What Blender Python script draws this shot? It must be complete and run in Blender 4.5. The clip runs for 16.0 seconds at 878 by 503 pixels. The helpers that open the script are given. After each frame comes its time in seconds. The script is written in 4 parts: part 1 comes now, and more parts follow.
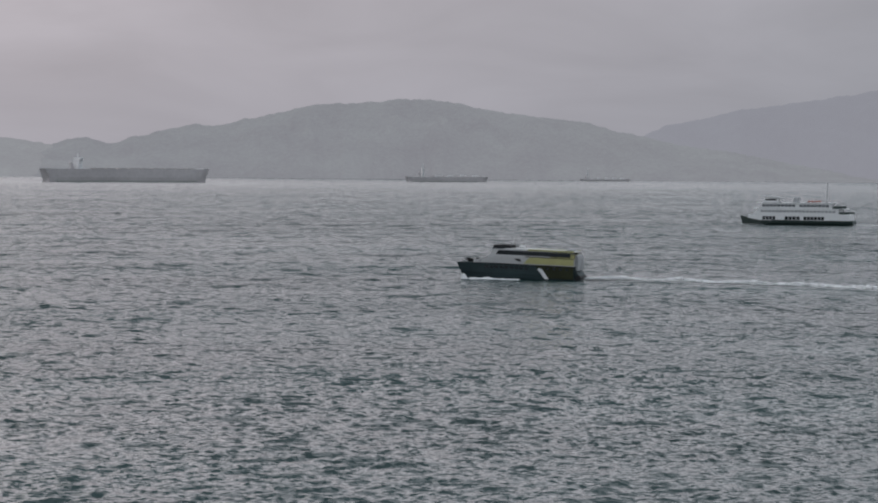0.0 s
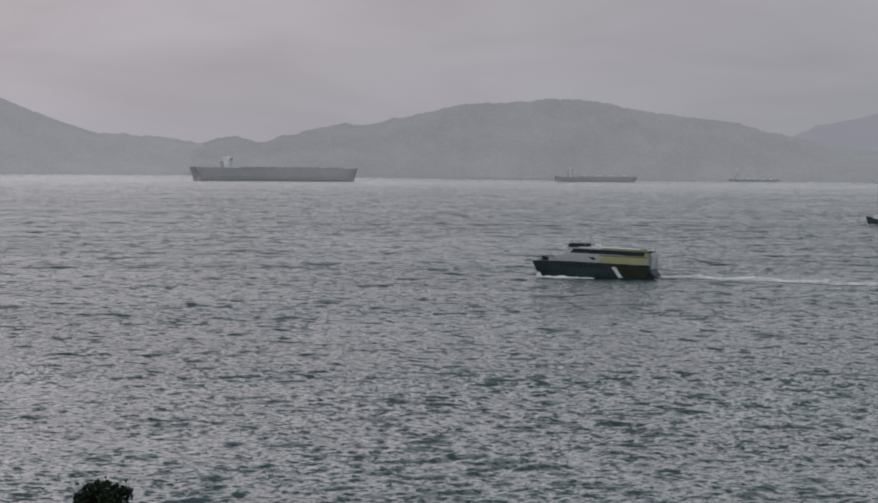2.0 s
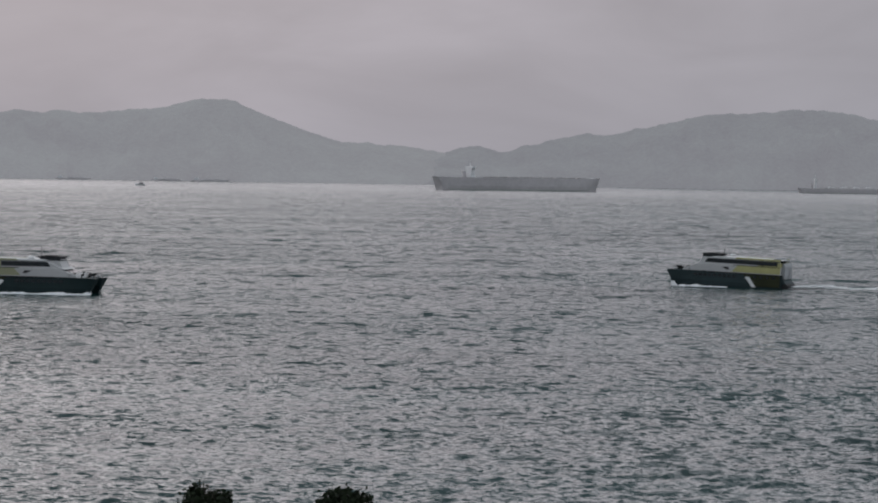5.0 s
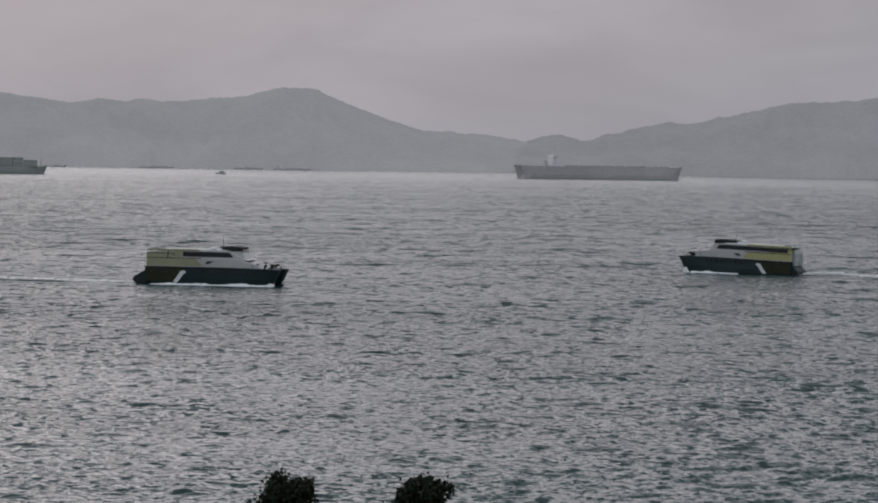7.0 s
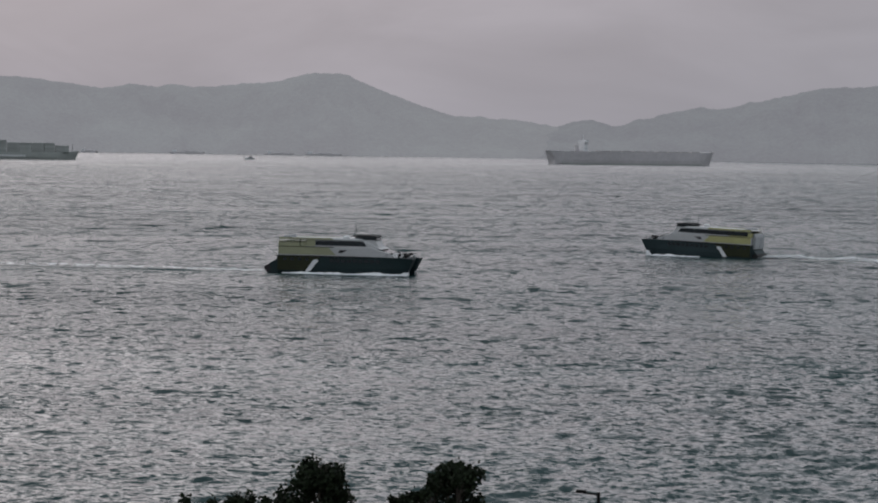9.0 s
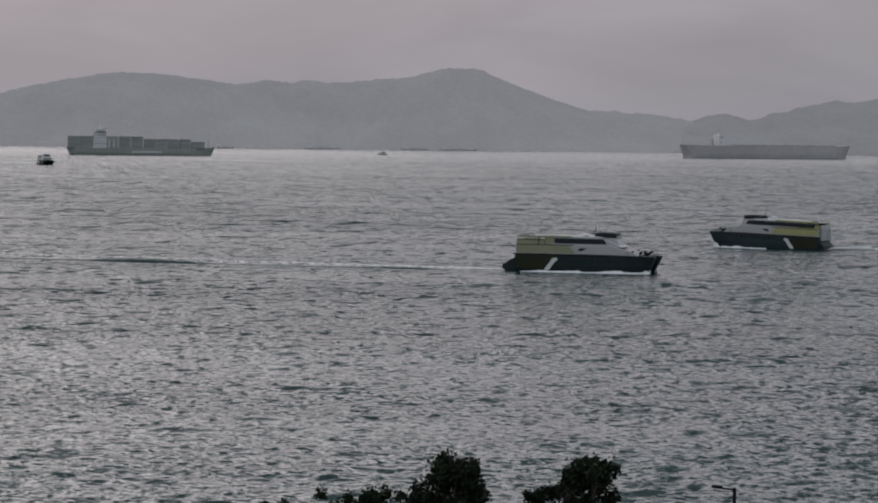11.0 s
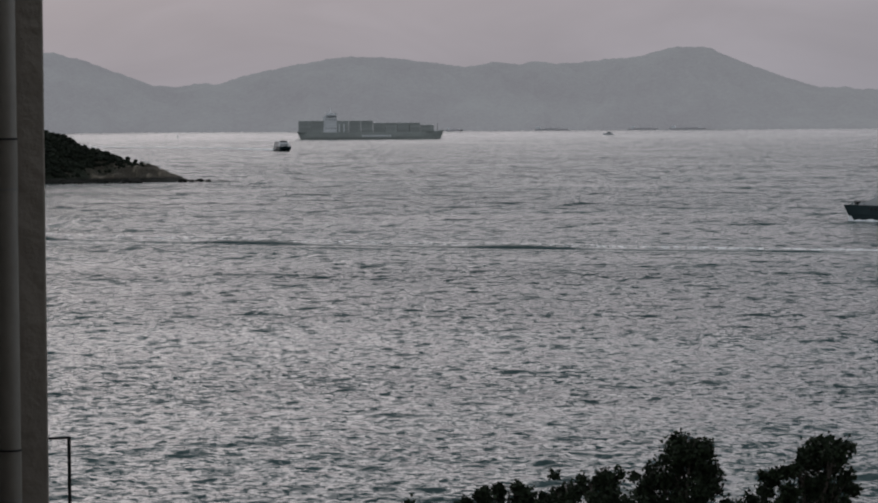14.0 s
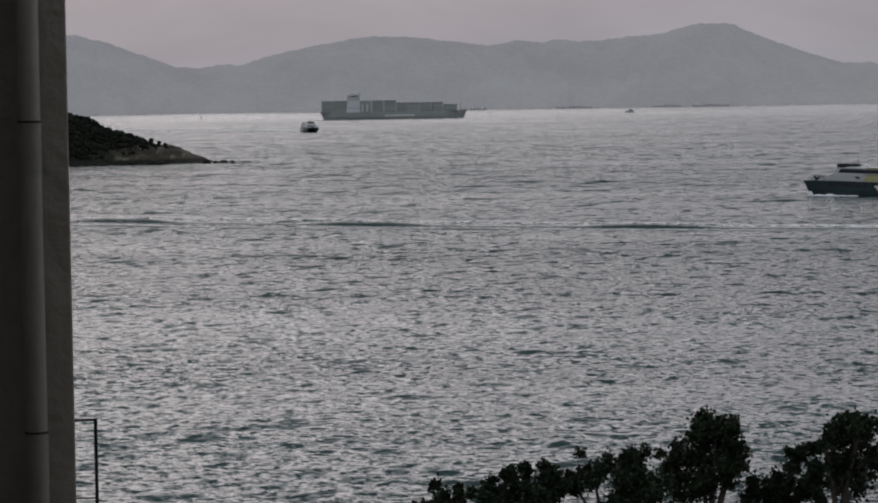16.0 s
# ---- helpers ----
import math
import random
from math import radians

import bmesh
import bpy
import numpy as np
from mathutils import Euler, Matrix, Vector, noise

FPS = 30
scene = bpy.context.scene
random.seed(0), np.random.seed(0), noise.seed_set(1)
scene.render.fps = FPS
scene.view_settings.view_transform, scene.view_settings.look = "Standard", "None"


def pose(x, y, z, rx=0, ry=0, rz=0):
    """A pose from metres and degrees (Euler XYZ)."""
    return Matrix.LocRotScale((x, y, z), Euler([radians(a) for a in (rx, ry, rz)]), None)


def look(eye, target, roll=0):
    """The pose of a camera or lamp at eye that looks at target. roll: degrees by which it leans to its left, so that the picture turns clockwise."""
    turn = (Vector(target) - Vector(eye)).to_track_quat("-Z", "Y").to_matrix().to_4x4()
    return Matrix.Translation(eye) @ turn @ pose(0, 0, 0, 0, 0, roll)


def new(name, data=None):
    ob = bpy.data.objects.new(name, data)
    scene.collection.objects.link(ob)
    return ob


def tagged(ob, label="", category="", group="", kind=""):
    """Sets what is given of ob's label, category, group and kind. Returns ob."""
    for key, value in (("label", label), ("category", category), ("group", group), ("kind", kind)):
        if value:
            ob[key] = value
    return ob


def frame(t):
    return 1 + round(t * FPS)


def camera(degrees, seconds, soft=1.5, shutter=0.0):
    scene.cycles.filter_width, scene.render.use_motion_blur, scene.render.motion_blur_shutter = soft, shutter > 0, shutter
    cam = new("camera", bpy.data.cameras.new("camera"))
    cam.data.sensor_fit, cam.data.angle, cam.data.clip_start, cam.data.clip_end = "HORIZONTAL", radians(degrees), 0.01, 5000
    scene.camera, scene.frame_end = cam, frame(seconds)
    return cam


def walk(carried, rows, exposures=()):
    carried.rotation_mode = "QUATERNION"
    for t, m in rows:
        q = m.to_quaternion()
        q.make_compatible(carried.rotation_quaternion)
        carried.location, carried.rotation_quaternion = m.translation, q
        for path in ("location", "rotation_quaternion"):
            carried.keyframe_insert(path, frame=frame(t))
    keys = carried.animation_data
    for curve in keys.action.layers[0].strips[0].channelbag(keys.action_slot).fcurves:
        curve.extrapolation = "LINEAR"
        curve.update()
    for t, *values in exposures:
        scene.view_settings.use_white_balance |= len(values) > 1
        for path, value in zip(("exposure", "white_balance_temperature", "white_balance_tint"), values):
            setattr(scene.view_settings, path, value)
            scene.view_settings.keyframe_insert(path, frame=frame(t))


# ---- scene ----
FOV = 18.0
EYE = (0.0, 0.0, 26.3)
cam = camera(FOV, 16.0, soft=2.0)
# seconds, bearing to the right of +y, pitch, roll (degrees)
PATH = [
    (0, 9.738, -1.829, 0.420),
    (0.5, 9.369, -1.830, 0.420),
    (1, 8.707, -1.834, 0.531),
    (1.5, 7.533, -1.854, 0.614),
    (2, 6.677, -1.863, 0.584),
    (2.5, 6.030, -1.849, 0.684),
    (3, 4.996, -1.779, 0.850),
    (3.5, 4.103, -1.719, 0.844),
    (4, 3.279, -1.662, 0.826),
    (4.5, 2.424, -1.674, 0.865),
    (6.8, 0.098, -1.958, 0.922),
    (7, -0.000, -1.978, 0.916),
    (7.5, -0.210, -2.053, 0.925),
    (8, -0.376, -2.140, 0.883),
    (10.3, -2.076, -2.407, 0.898),
    (10.5, -2.567, -2.413, 0.802),
    (11, -3.416, -2.430, 0.632),
    (11.5, -3.938, -2.484, 0.494),
    (12, -4.423, -2.565, 0.323),
    (12.5, -5.359, -2.670, 0.235),
    (13, -6.091, -2.754, 0.105),
    (13.5, -7.025, -2.818, 0.007),
    (14, -8.179, -2.835, -0.342),
    (14.5, -8.678, -2.840, -0.321),
    (15, -8.957, -2.896, -0.694),
    (15.5, -8.973, -2.994, -0.773),
    (16, -8.687, -3.262, -0.860),
]


def gaze(bearing, pitch, roll):
    b, p = radians(bearing), radians(pitch)
    d = Vector((math.sin(b) * math.cos(p), math.cos(b) * math.cos(p), math.sin(p)))
    return look(EYE, Vector(EYE) + d * 100, roll)


walk(cam, [(t, gaze(b, p, r)) for t, b, p, r in PATH], exposures=[(0, 0.19), (2, 0.12), (3, 0.09), (3.5, -0.01), (4, 0.06), (7.5, -0.02), (10.5, -0.08), (11.5, -0.3), (12.3, -0.2), (13, -0.13), (14, -0.17), (16, -0.15)])

# ---------------- light ----------------
SUN_BEARING, SUN_HEIGHT = -32.0, 28.0
world = bpy.data.worlds.new("overcast_sky")
scene.world = world
world.use_nodes = True
wn, wl = world.node_tree.nodes, world.node_tree.links
wn.clear()
w_out = wn.new("ShaderNodeOutputWorld")
w_bg = wn.new("ShaderNodeBackground")
w_sky = wn.new("ShaderNodeTexSky")
w_sky.sky_type = "NISHITA"
w_sky.sun_disc = False
w_sky.sun_elevation, w_sky.sun_rotation = radians(SUN_HEIGHT), radians(SUN_BEARING)
w_sky.air_density, w_sky.dust_density = 1.5, 4.0
w_tc = wn.new("ShaderNodeTexCoord")
w_sep = wn.new("ShaderNodeSeparateXYZ")
wl.new(w_tc.outputs["Generated"], w_sep.inputs[0])
w_ramp = wn.new("ShaderNodeValToRGB")  # cloud deck: dim at the horizon, brighter overhead
w_ramp.color_ramp.elements[0].position = 0.0
w_ramp.color_ramp.elements[0].color = (0.341, 0.337, 0.372, 1)
w_ramp.color_ramp.elements[1].position = 1.0
w_ramp.color_ramp.elements[1].color = (1.0, 1.02, 1.1, 1)
for pos, col in ((0.065, (0.385, 0.372, 0.41, 1)), (0.12, (0.69, 0.66, 0.705, 1)), (0.22, (0.98, 0.95, 1.01, 1)), (0.5, (1.04, 1.03, 1.1, 1))):
    w_ramp.color_ramp.elements.new(pos).color = col
wl.new(w_sep.outputs[2], w_ramp.inputs[0])
w_map = wn.new("ShaderNodeMapping")
w_map.inputs["Scale"].default_value = (6, 6, 22)
wl.new(w_tc.outputs["Generated"], w_map.inputs[0])
w_noise = wn.new("ShaderNodeTexNoise")
w_noise.inputs["Scale"].default_value = 1.6
w_noise.inputs["Detail"].default_value = 6
w_noise.inputs["Distortion"].default_value = 0.6
wl.new(w_map.outputs[0], w_noise.inputs[0])
w_nr = wn.new("ShaderNodeMapRange")
w_nr.inputs[1].default_value, w_nr.inputs[2].default_value = 0.3, 0.7
w_nr.inputs[3].default_value, w_nr.inputs[4].default_value = 0.9, 1.08
wl.new(w_noise.outputs[0], w_nr.inputs[0])
w_mul = wn.new("ShaderNodeVectorMath")
w_mul.operation = "SCALE"
wl.new(w_ramp.outputs[0], w_mul.inputs[0])
wl.new(w_nr.outputs[0], w_mul.inputs["Scale"])
w_s2 = wn.new("ShaderNodeVectorMath")
w_s2.operation = "SCALE"
w_s2.inputs["Scale"].default_value = 0.08
wl.new(w_sky.outputs[0], w_s2.inputs[0])
w_mix = wn.new("ShaderNodeMix")
w_mix.data_type = "RGBA"
w_mix.inputs[0].default_value = 0.95
wl.new(w_s2.outputs[0], w_mix.inputs[6])
wl.new(w_mul.outputs[0], w_mix.inputs[7])
# the cloud is thinner, and so brighter, on the sun's side
w_dot = wn.new("ShaderNodeVectorMath")
w_dot.operation = "DOT_PRODUCT"
w_dot.inputs[1].default_value = (math.sin(radians(SUN_BEARING)), math.cos(radians(SUN_BEARING)), 0)
wl.new(w_tc.outputs["Generated"], w_dot.inputs[0])
w_side = wn.new("ShaderNodeMapRange")
w_side.interpolation_type = "SMOOTHSTEP"
w_side.inputs[1].default_value, w_side.inputs[2].default_value = 0.41, 1.02
wl.new(w_dot.outputs["Value"], w_side.inputs[0])
w_tint = wn.new("ShaderNodeMix")
w_tint.data_type = "RGBA"
w_tint.inputs[6].default_value = (0.695, 0.755, 0.772, 1)
w_tint.inputs[7].default_value = (1.11, 1.07, 1.08, 1)
wl.new(w_side.outputs[0], w_tint.inputs[0])
w_lit = wn.new("ShaderNodeVectorMath")
w_lit.operation = "MULTIPLY"
wl.new(w_mix.outputs[2], w_lit.inputs[0])
wl.new(w_tint.outputs[2], w_lit.inputs[1])
wl.new(w_lit.outputs[0], w_bg.inputs[0])
w_bg.inputs[1].default_value = 1.0
wl.new(w_bg.outputs[0], w_out.inputs[0])

sun = new("sun", bpy.data.lights.new("sun", "SUN"))
sun.data.energy, sun.data.angle, sun.data.color = 0.3, radians(60), (1.0, 0.95, 0.9)
sb, sh = radians(SUN_BEARING), radians(SUN_HEIGHT)
sun.matrix_world = look((math.sin(sb) * math.cos(sh) * 100, math.cos(sb) * math.cos(sh) * 100, math.sin(sh) * 100), (0, 0, 0))


# ---------------- materials ----------------
def mat(name, col, rough=0.6, metal=0.0, var=0.25, scale=1.0, bump=0.1, col2=None, glow=None, island=0.0, spec=0.5, each=0.0):
    """Paint, metal, rock or leaf: colour broken at two scales, fine relief, uneven gloss."""
    m = bpy.data.materials.new(name)
    m.use_nodes = True
    n, l = m.node_tree.nodes, m.node_tree.links
    b = n["Principled BSDF"]
    tc = n.new("ShaderNodeTexCoord")
    big, fine = n.new("ShaderNodeTexNoise"), n.new("ShaderNodeTexNoise")
    big.inputs["Scale"].default_value, big.inputs["Detail"].default_value = scale * 0.35, 5
    fine.inputs["Scale"].default_value, fine.inputs["Detail"].default_value = scale * 4.0, 8
    for q in (big, fine):
        l.new(tc.outputs["Object"], q.inputs["Vector"])
    ramp = n.new("ShaderNodeValToRGB")
    dark = col2 or tuple(c * (1 - 2 * var) for c in col)
    ramp.color_ramp.elements[0].position, ramp.color_ramp.elements[0].color = 0.32, (*dark, 1)
    ramp.color_ramp.elements[1].position, ramp.color_ramp.elements[1].color = 0.68, (*col, 1)
    add = n.new("ShaderNodeMath")
    add.operation = "MULTIPLY_ADD"
    add.inputs[1].default_value = 0.45
    half = n.new("ShaderNodeMath")
    half.operation = "MULTIPLY"
    half.inputs[1].default_value = 0.6
    l.new(big.outputs[0], half.inputs[0])
    l.new(fine.outputs[0], add.inputs[0])
    l.new(half.outputs[0], add.inputs[2])
    l.new(add.outputs[0], ramp.inputs[0])
    last = ramp.outputs[0]
    if island or each:
        geo = n.new("ShaderNodeObjectInfo") if each else n.new("ShaderNodeNewGeometry")
        hsv = n.new("ShaderNodeHueSaturation")
        mr = n.new("ShaderNodeMapRange")
        mr.inputs[3].default_value, mr.inputs[4].default_value = 1 - island - each, 1 + island + each
        l.new(geo.outputs["Random" if each else "Random Per Island"], mr.inputs[0])
        l.new(mr.outputs[0], hsv.inputs["Value"])
        l.new(last, hsv.inputs["Color"])
        last = hsv.outputs[0]
    l.new(last, b.inputs["Base Color"])
    b.inputs["Metallic"].default_value = metal
    b.inputs["Specular IOR Level"].default_value = spec
    rr = n.new("ShaderNodeMapRange")
    rr.inputs[3].default_value, rr.inputs[4].default_value = max(0.02, rough - 0.12), min(1, rough + 0.12)
    l.new(fine.outputs[0], rr.inputs[0])
    l.new(rr.outputs[0], b.inputs["Roughness"])
    if bump:
        bp = n.new("ShaderNodeBump")
        bp.inputs["Strength"].default_value, bp.inputs["Distance"].default_value = bump, 0.2 / scale
        l.new(fine.outputs[0], bp.inputs["Height"])
        l.new(bp.outputs[0], b.inputs["Normal"])
    if glow:  # air-light of the far distance: haze put into the surface as emission
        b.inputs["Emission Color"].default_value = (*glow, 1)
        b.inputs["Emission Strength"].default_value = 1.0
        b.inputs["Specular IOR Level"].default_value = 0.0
    return m


def water(name, col, rough, fine_bump):
    m = bpy.data.materials.new(name)
    m.use_nodes = True
    n, l = m.node_tree.nodes, m.node_tree.links
    b = n["Principled BSDF"]
    tc = n.new("ShaderNodeTexCoord")
    mp = n.new("ShaderNodeMapping")
    mp.inputs["Rotation"].default_value = (0, 0, radians(14))
    mp.inputs["Scale"].default_value = (0.55, 1.0, 1.0)
    l.new(tc.outputs["Object"], mp.inputs[0])
    geo = n.new("ShaderNodeNewGeometry")
    last = geo.outputs["Normal"]
    # fine ripples tilt the surface every way
    q = n.new("ShaderNodeTexNoise")
    q.inputs["Scale"].default_value, q.inputs["Detail"].default_value = 1.1, 3
    l.new(mp.outputs[0], q.inputs["Vector"])
    mid = n.new("ShaderNodeVectorMath")
    mid.operation = "SUBTRACT"
    mid.inputs[1].default_value = (0.5, 0.5, 0.5)
    l.new(q.outputs["Color"], mid.inputs[0])
    mad = n.new("ShaderNodeVectorMath")
    mad.operation = "MULTIPLY_ADD"
    mad.inputs[1].default_value = (0.5 * fine_bump, 0.5 * fine_bump, 0)
    l.new(mid.outputs[0], mad.inputs[0])
    l.new(last, mad.inputs[2])
    last = mad.outputs[0]
    # calmer in the lee of the far hills
    sep = n.new("ShaderNodeSeparateXYZ")
    l.new(tc.outputs["Object"], sep.inputs[0])
    lee = n.new("ShaderNodeMapRange")
    lee.inputs[1].default_value, lee.inputs[2].default_value = 1000, 3300
    lee.inputs[3].default_value, lee.inputs[4].default_value = 1.0, 0.3
    l.new(sep.outputs[1], lee.inputs[0])
    # wind streaks: long cat's-paws of rougher and smoother water
    ms = n.new("ShaderNodeMapping")
    ms.inputs["Rotation"].default_value = (0, 0, radians(-4))
    ms.inputs["Scale"].default_value = (0.0045, 0.017, 1)
    l.new(tc.outputs["Object"], ms.inputs[0])
    paws = n.new("ShaderNodeTexNoise")
    paws.inputs["Scale"].default_value, paws.inputs["Detail"].default_value = 1.0, 4
    paws.inputs["Roughness"].default_value = 0.6
    l.new(ms.outputs[0], paws.inputs["Vector"])
    wind = n.new("ShaderNodeMapRange")
    wind.inputs[1].default_value, wind.inputs[2].default_value = 0.33, 0.67
    wind.inputs[3].default_value, wind.inputs[4].default_value = 0.55, 1.4
    l.new(paws.outputs[0], wind.inputs[0])
    windy = n.new("ShaderNodeMath")
    windy.operation = "MULTIPLY"
    l.new(lee.outputs[0], windy.inputs[0])
    l.new(wind.outputs[0], windy.inputs[1])
    # far out only the near slopes of the small waves show above one another
    for y0, y1, lean in ((700, 2600, -0.035), (3150, 3900, -0.045)):
        slope = n.new("ShaderNodeMapRange")
        slope.interpolation_type = "SMOOTHSTEP"
        slope.inputs[1].default_value, slope.inputs[2].default_value = y0, y1
        slope.inputs[3].default_value, slope.inputs[4].default_value = 0.0, lean
        l.new(sep.outputs[1], slope.inputs[0])
        sv = n.new("ShaderNodeCombineXYZ")
        l.new(slope.outputs[0], sv.inputs[1])
        av = n.new("ShaderNodeVectorMath")
        l.new(sv.outputs[0], av.inputs[0])
        l.new(last, av.inputs[1])
        last = av.outputs[0]
    # steep lee faces of the waves, which run before the wind towards -y: chop, wind waves, long seas
    for sx, sy, k, seed, calm, open_sea in ((1.7, 2.6, 2.4, 11.0, 0, 1), (1.0, 1.3, 3.9, 0.0, 0, 1), (0.6, 0.6, 2.5, 31.0, 60, 260), (0.3, 0.2, 4.0, 57.0, 250, 480), (0.095, 0.055, 2.9, 83.0, 300, 800)):
        mq = n.new("ShaderNodeMapping")
        mq.inputs["Location"].default_value = (seed, seed, 0)
        mq.inputs["Rotation"].default_value = (0, 0, radians(5))
        mq.inputs["Scale"].default_value = (sx, sy, 1)
        l.new(tc.outputs["Object"], mq.inputs[0])
        q = n.new("ShaderNodeTexNoise")
        q.inputs["Scale"].default_value, q.inputs["Detail"].default_value = 1.0, 2.6
        q.inputs["Roughness"].default_value = 0.6
        q.inputs["Distortion"].default_value = 0.35
        l.new(mq.outputs[0], q.inputs["Vector"])
        steep = n.new("ShaderNodeMapRange")
        steep.inputs[1].default_value, steep.inputs[2].default_value = 0.535, 0.74
        steep.inputs[3].default_value, steep.inputs[4].default_value = 0.0, -0.25 * k * fine_bump
        l.new(q.outputs[0], steep.inputs[0])
        vec = n.new("ShaderNodeCombineXYZ")
        tame = n.new("ShaderNodeMath")
        tame.operation = "MULTIPLY"
        back = n.new("ShaderNodeMapRange")  # the gentle backs lean the other way
        back.inputs[1].default_value, back.inputs[2].default_value = 0.3, 0.525
        back.inputs[3].default_value, back.inputs[4].default_value = 0.05 * fine_bump, 0.0
        l.new(q.outputs[0], back.inputs[0])
        sumv = n.new("ShaderNodeMath")
        l.new(steep.outputs[0], sumv.inputs[0])
        l.new(back.outputs[0], sumv.inputs[1])
        l.new(sumv.outputs[0], tame.inputs[0])
        # longer waves die out in the shallows by the shore
        shoal = n.new("ShaderNodeMapRange")
        shoal.inputs[1].default_value, shoal.inputs[2].default_value = calm, open_sea
        shoal.inputs[3].default_value, shoal.inputs[4].default_value = 0.35, 1.0
        l.new(sep.outputs[1], shoal.inputs[0])
        reach = n.new("ShaderNodeMath")
        reach.operation = "MULTIPLY"
        l.new(windy.outputs[0], reach.inputs[0])
        l.new(shoal.outputs[0], reach.inputs[1])
        l.new(reach.outputs[0], tame.inputs[1])
        l.new(tame.outputs[0], vec.inputs[1])
        addv = n.new("ShaderNodeVectorMath")
        l.new(vec.outputs[0], addv.inputs[0])
        l.new(last, addv.inputs[1])
        last = addv.outputs[0]
    nrm = n.new("ShaderNodeVectorMath")
    nrm.operation = "NORMALIZE"
    l.new(last, nrm.inputs[0])
    l.new(nrm.outputs[0], b.inputs["Normal"])
    patch = n.new("ShaderNodeTexNoise")
    patch.inputs["Scale"].default_value, patch.inputs["Detail"].default_value = 0.012, 4
    l.new(mp.outputs[0], patch.inputs["Vector"])
    ramp = n.new("ShaderNodeValToRGB")
    ramp.color_ramp.elements[0].position, ramp.color_ramp.elements[0].color = 0.35, (*(c * 0.75 for c in col), 1)
    ramp.color_ramp.elements[1].position, ramp.color_ramp.elements[1].color = 0.65, (*(c * 1.2 for c in col), 1)
    l.new(patch.outputs[0], ramp.inputs[0])
    l.new(ramp.outputs[0], b.inputs["Base Color"])
    b.inputs["Roughness"].default_value = rough
    b.inputs["IOR"].default_value = 1.333
    return m


M_SEA = water("sea_water", (0.008, 0.029, 0.029), 0.1, 1.0)
M_SLICK = water("smooth_water", (0.008, 0.029, 0.029), 0.1, 0.5)
M_FOAM = mat("foam", (0.78, 0.79, 0.8), 0.9, var=0.1, scale=2, bump=0.4)
# the hills' glow is haze painted as emission, stronger on the western and far ridges
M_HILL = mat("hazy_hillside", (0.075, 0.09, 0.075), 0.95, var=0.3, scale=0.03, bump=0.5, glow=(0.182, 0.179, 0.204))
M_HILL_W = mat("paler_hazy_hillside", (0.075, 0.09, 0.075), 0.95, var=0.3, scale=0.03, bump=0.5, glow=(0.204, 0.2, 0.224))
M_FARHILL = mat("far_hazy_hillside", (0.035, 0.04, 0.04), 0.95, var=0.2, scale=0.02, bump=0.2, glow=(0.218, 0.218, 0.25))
M_NAVY = mat("dark_green_blue_paint", (0.011, 0.025, 0.027), 0.6, var=0.2, scale=0.6, spec=0.25)
# M_NAVY again, lightened in colour for the brighter light on the outbound ferry's side
M_NAVY_LIT = mat("lit_green_blue_paint", (0.024, 0.041, 0.045), 0.6, var=0.2, scale=0.6, spec=0.25)
M_RAFT = mat("weathered_red_plastic", (0.3, 0.1, 0.08), 0.6, var=0.15, scale=1.0)
M_OLIVE = mat("dark_olive_paint", (0.022, 0.026, 0.009), 0.65, var=0.25, scale=0.8, spec=0.25)
M_CREAM = mat("pale_yellow_paint", (0.29, 0.295, 0.185), 0.5, var=0.12, scale=0.8)
M_YELLOW = mat("yellow_paint", (0.38, 0.365, 0.16), 0.45, var=0.12, scale=0.8)
M_WHITE = mat("white_paint", (0.43, 0.43, 0.43), 0.45, var=0.08, scale=0.6)
M_BRIGHT = mat("fresh_white_paint", (0.7, 0.7, 0.7), 0.45, var=0.05, scale=0.5)
M_DARK = mat("black_painted_steel", (0.01, 0.01, 0.01), 0.7, var=0.2, scale=4, spec=0.1)
M_GREY = mat("grey_paint", (0.32, 0.33, 0.34), 0.5, var=0.15, scale=0.8)
M_BLACK = mat("black_rubber", (0.015, 0.015, 0.016), 0.8, var=0.2, scale=2)
M_GLASS = mat("dark_window_glass", (0.008, 0.013, 0.016), 0.22, var=0.1, scale=0.5, bump=0.0)
M_TINT = mat("grey_window_glass", (0.11, 0.12, 0.13), 0.3, var=0.1, scale=0.5, bump=0.0)
M_STEEL = mat("painted_steel", (0.2, 0.2, 0.2), 0.45, metal=0.3, var=0.2, scale=4)
# M_HULL: uneven grey, its base lifted to carry distance haze on far vessels
M_HULL = mat("haze_pale_ship_hull", (0.5, 0.475, 0.485), 0.7, var=0.14, scale=0.06)
M_DECK = mat("ship_deck_paint", (0.3, 0.285, 0.28), 0.7, var=0.15, scale=0.1)
M_PALE = mat("pale_ship_paint", (0.64, 0.65, 0.66), 0.6, var=0.1, scale=0.1)
M_CHULL = mat("grey_green_hull", (0.31, 0.33, 0.31), 0.6, var=0.12, scale=0.08)
M_BOX = mat("container_steel", (0.3, 0.315, 0.3), 0.65, var=0.15, scale=0.2, each=0.15)
M_GREEN = mat("dark_green_hull_paint", (0.025, 0.045, 0.04), 0.5, var=0.2, scale=0.5)
M_LEAF = mat("dark_leaf", (0.016, 0.024, 0.012), 0.7, var=0.25, scale=3, bump=0.0, island=0.5, spec=0.1)
M_BARK = mat("bark", (0.07, 0.055, 0.045), 0.9, var=0.3, scale=6, bump=0.8)
M_ROCK = mat("weathered_rock", (0.085, 0.07, 0.054), 0.9, var=0.3, scale=0.35, bump=1.0, col2=(0.014, 0.015, 0.012), spec=0.1)


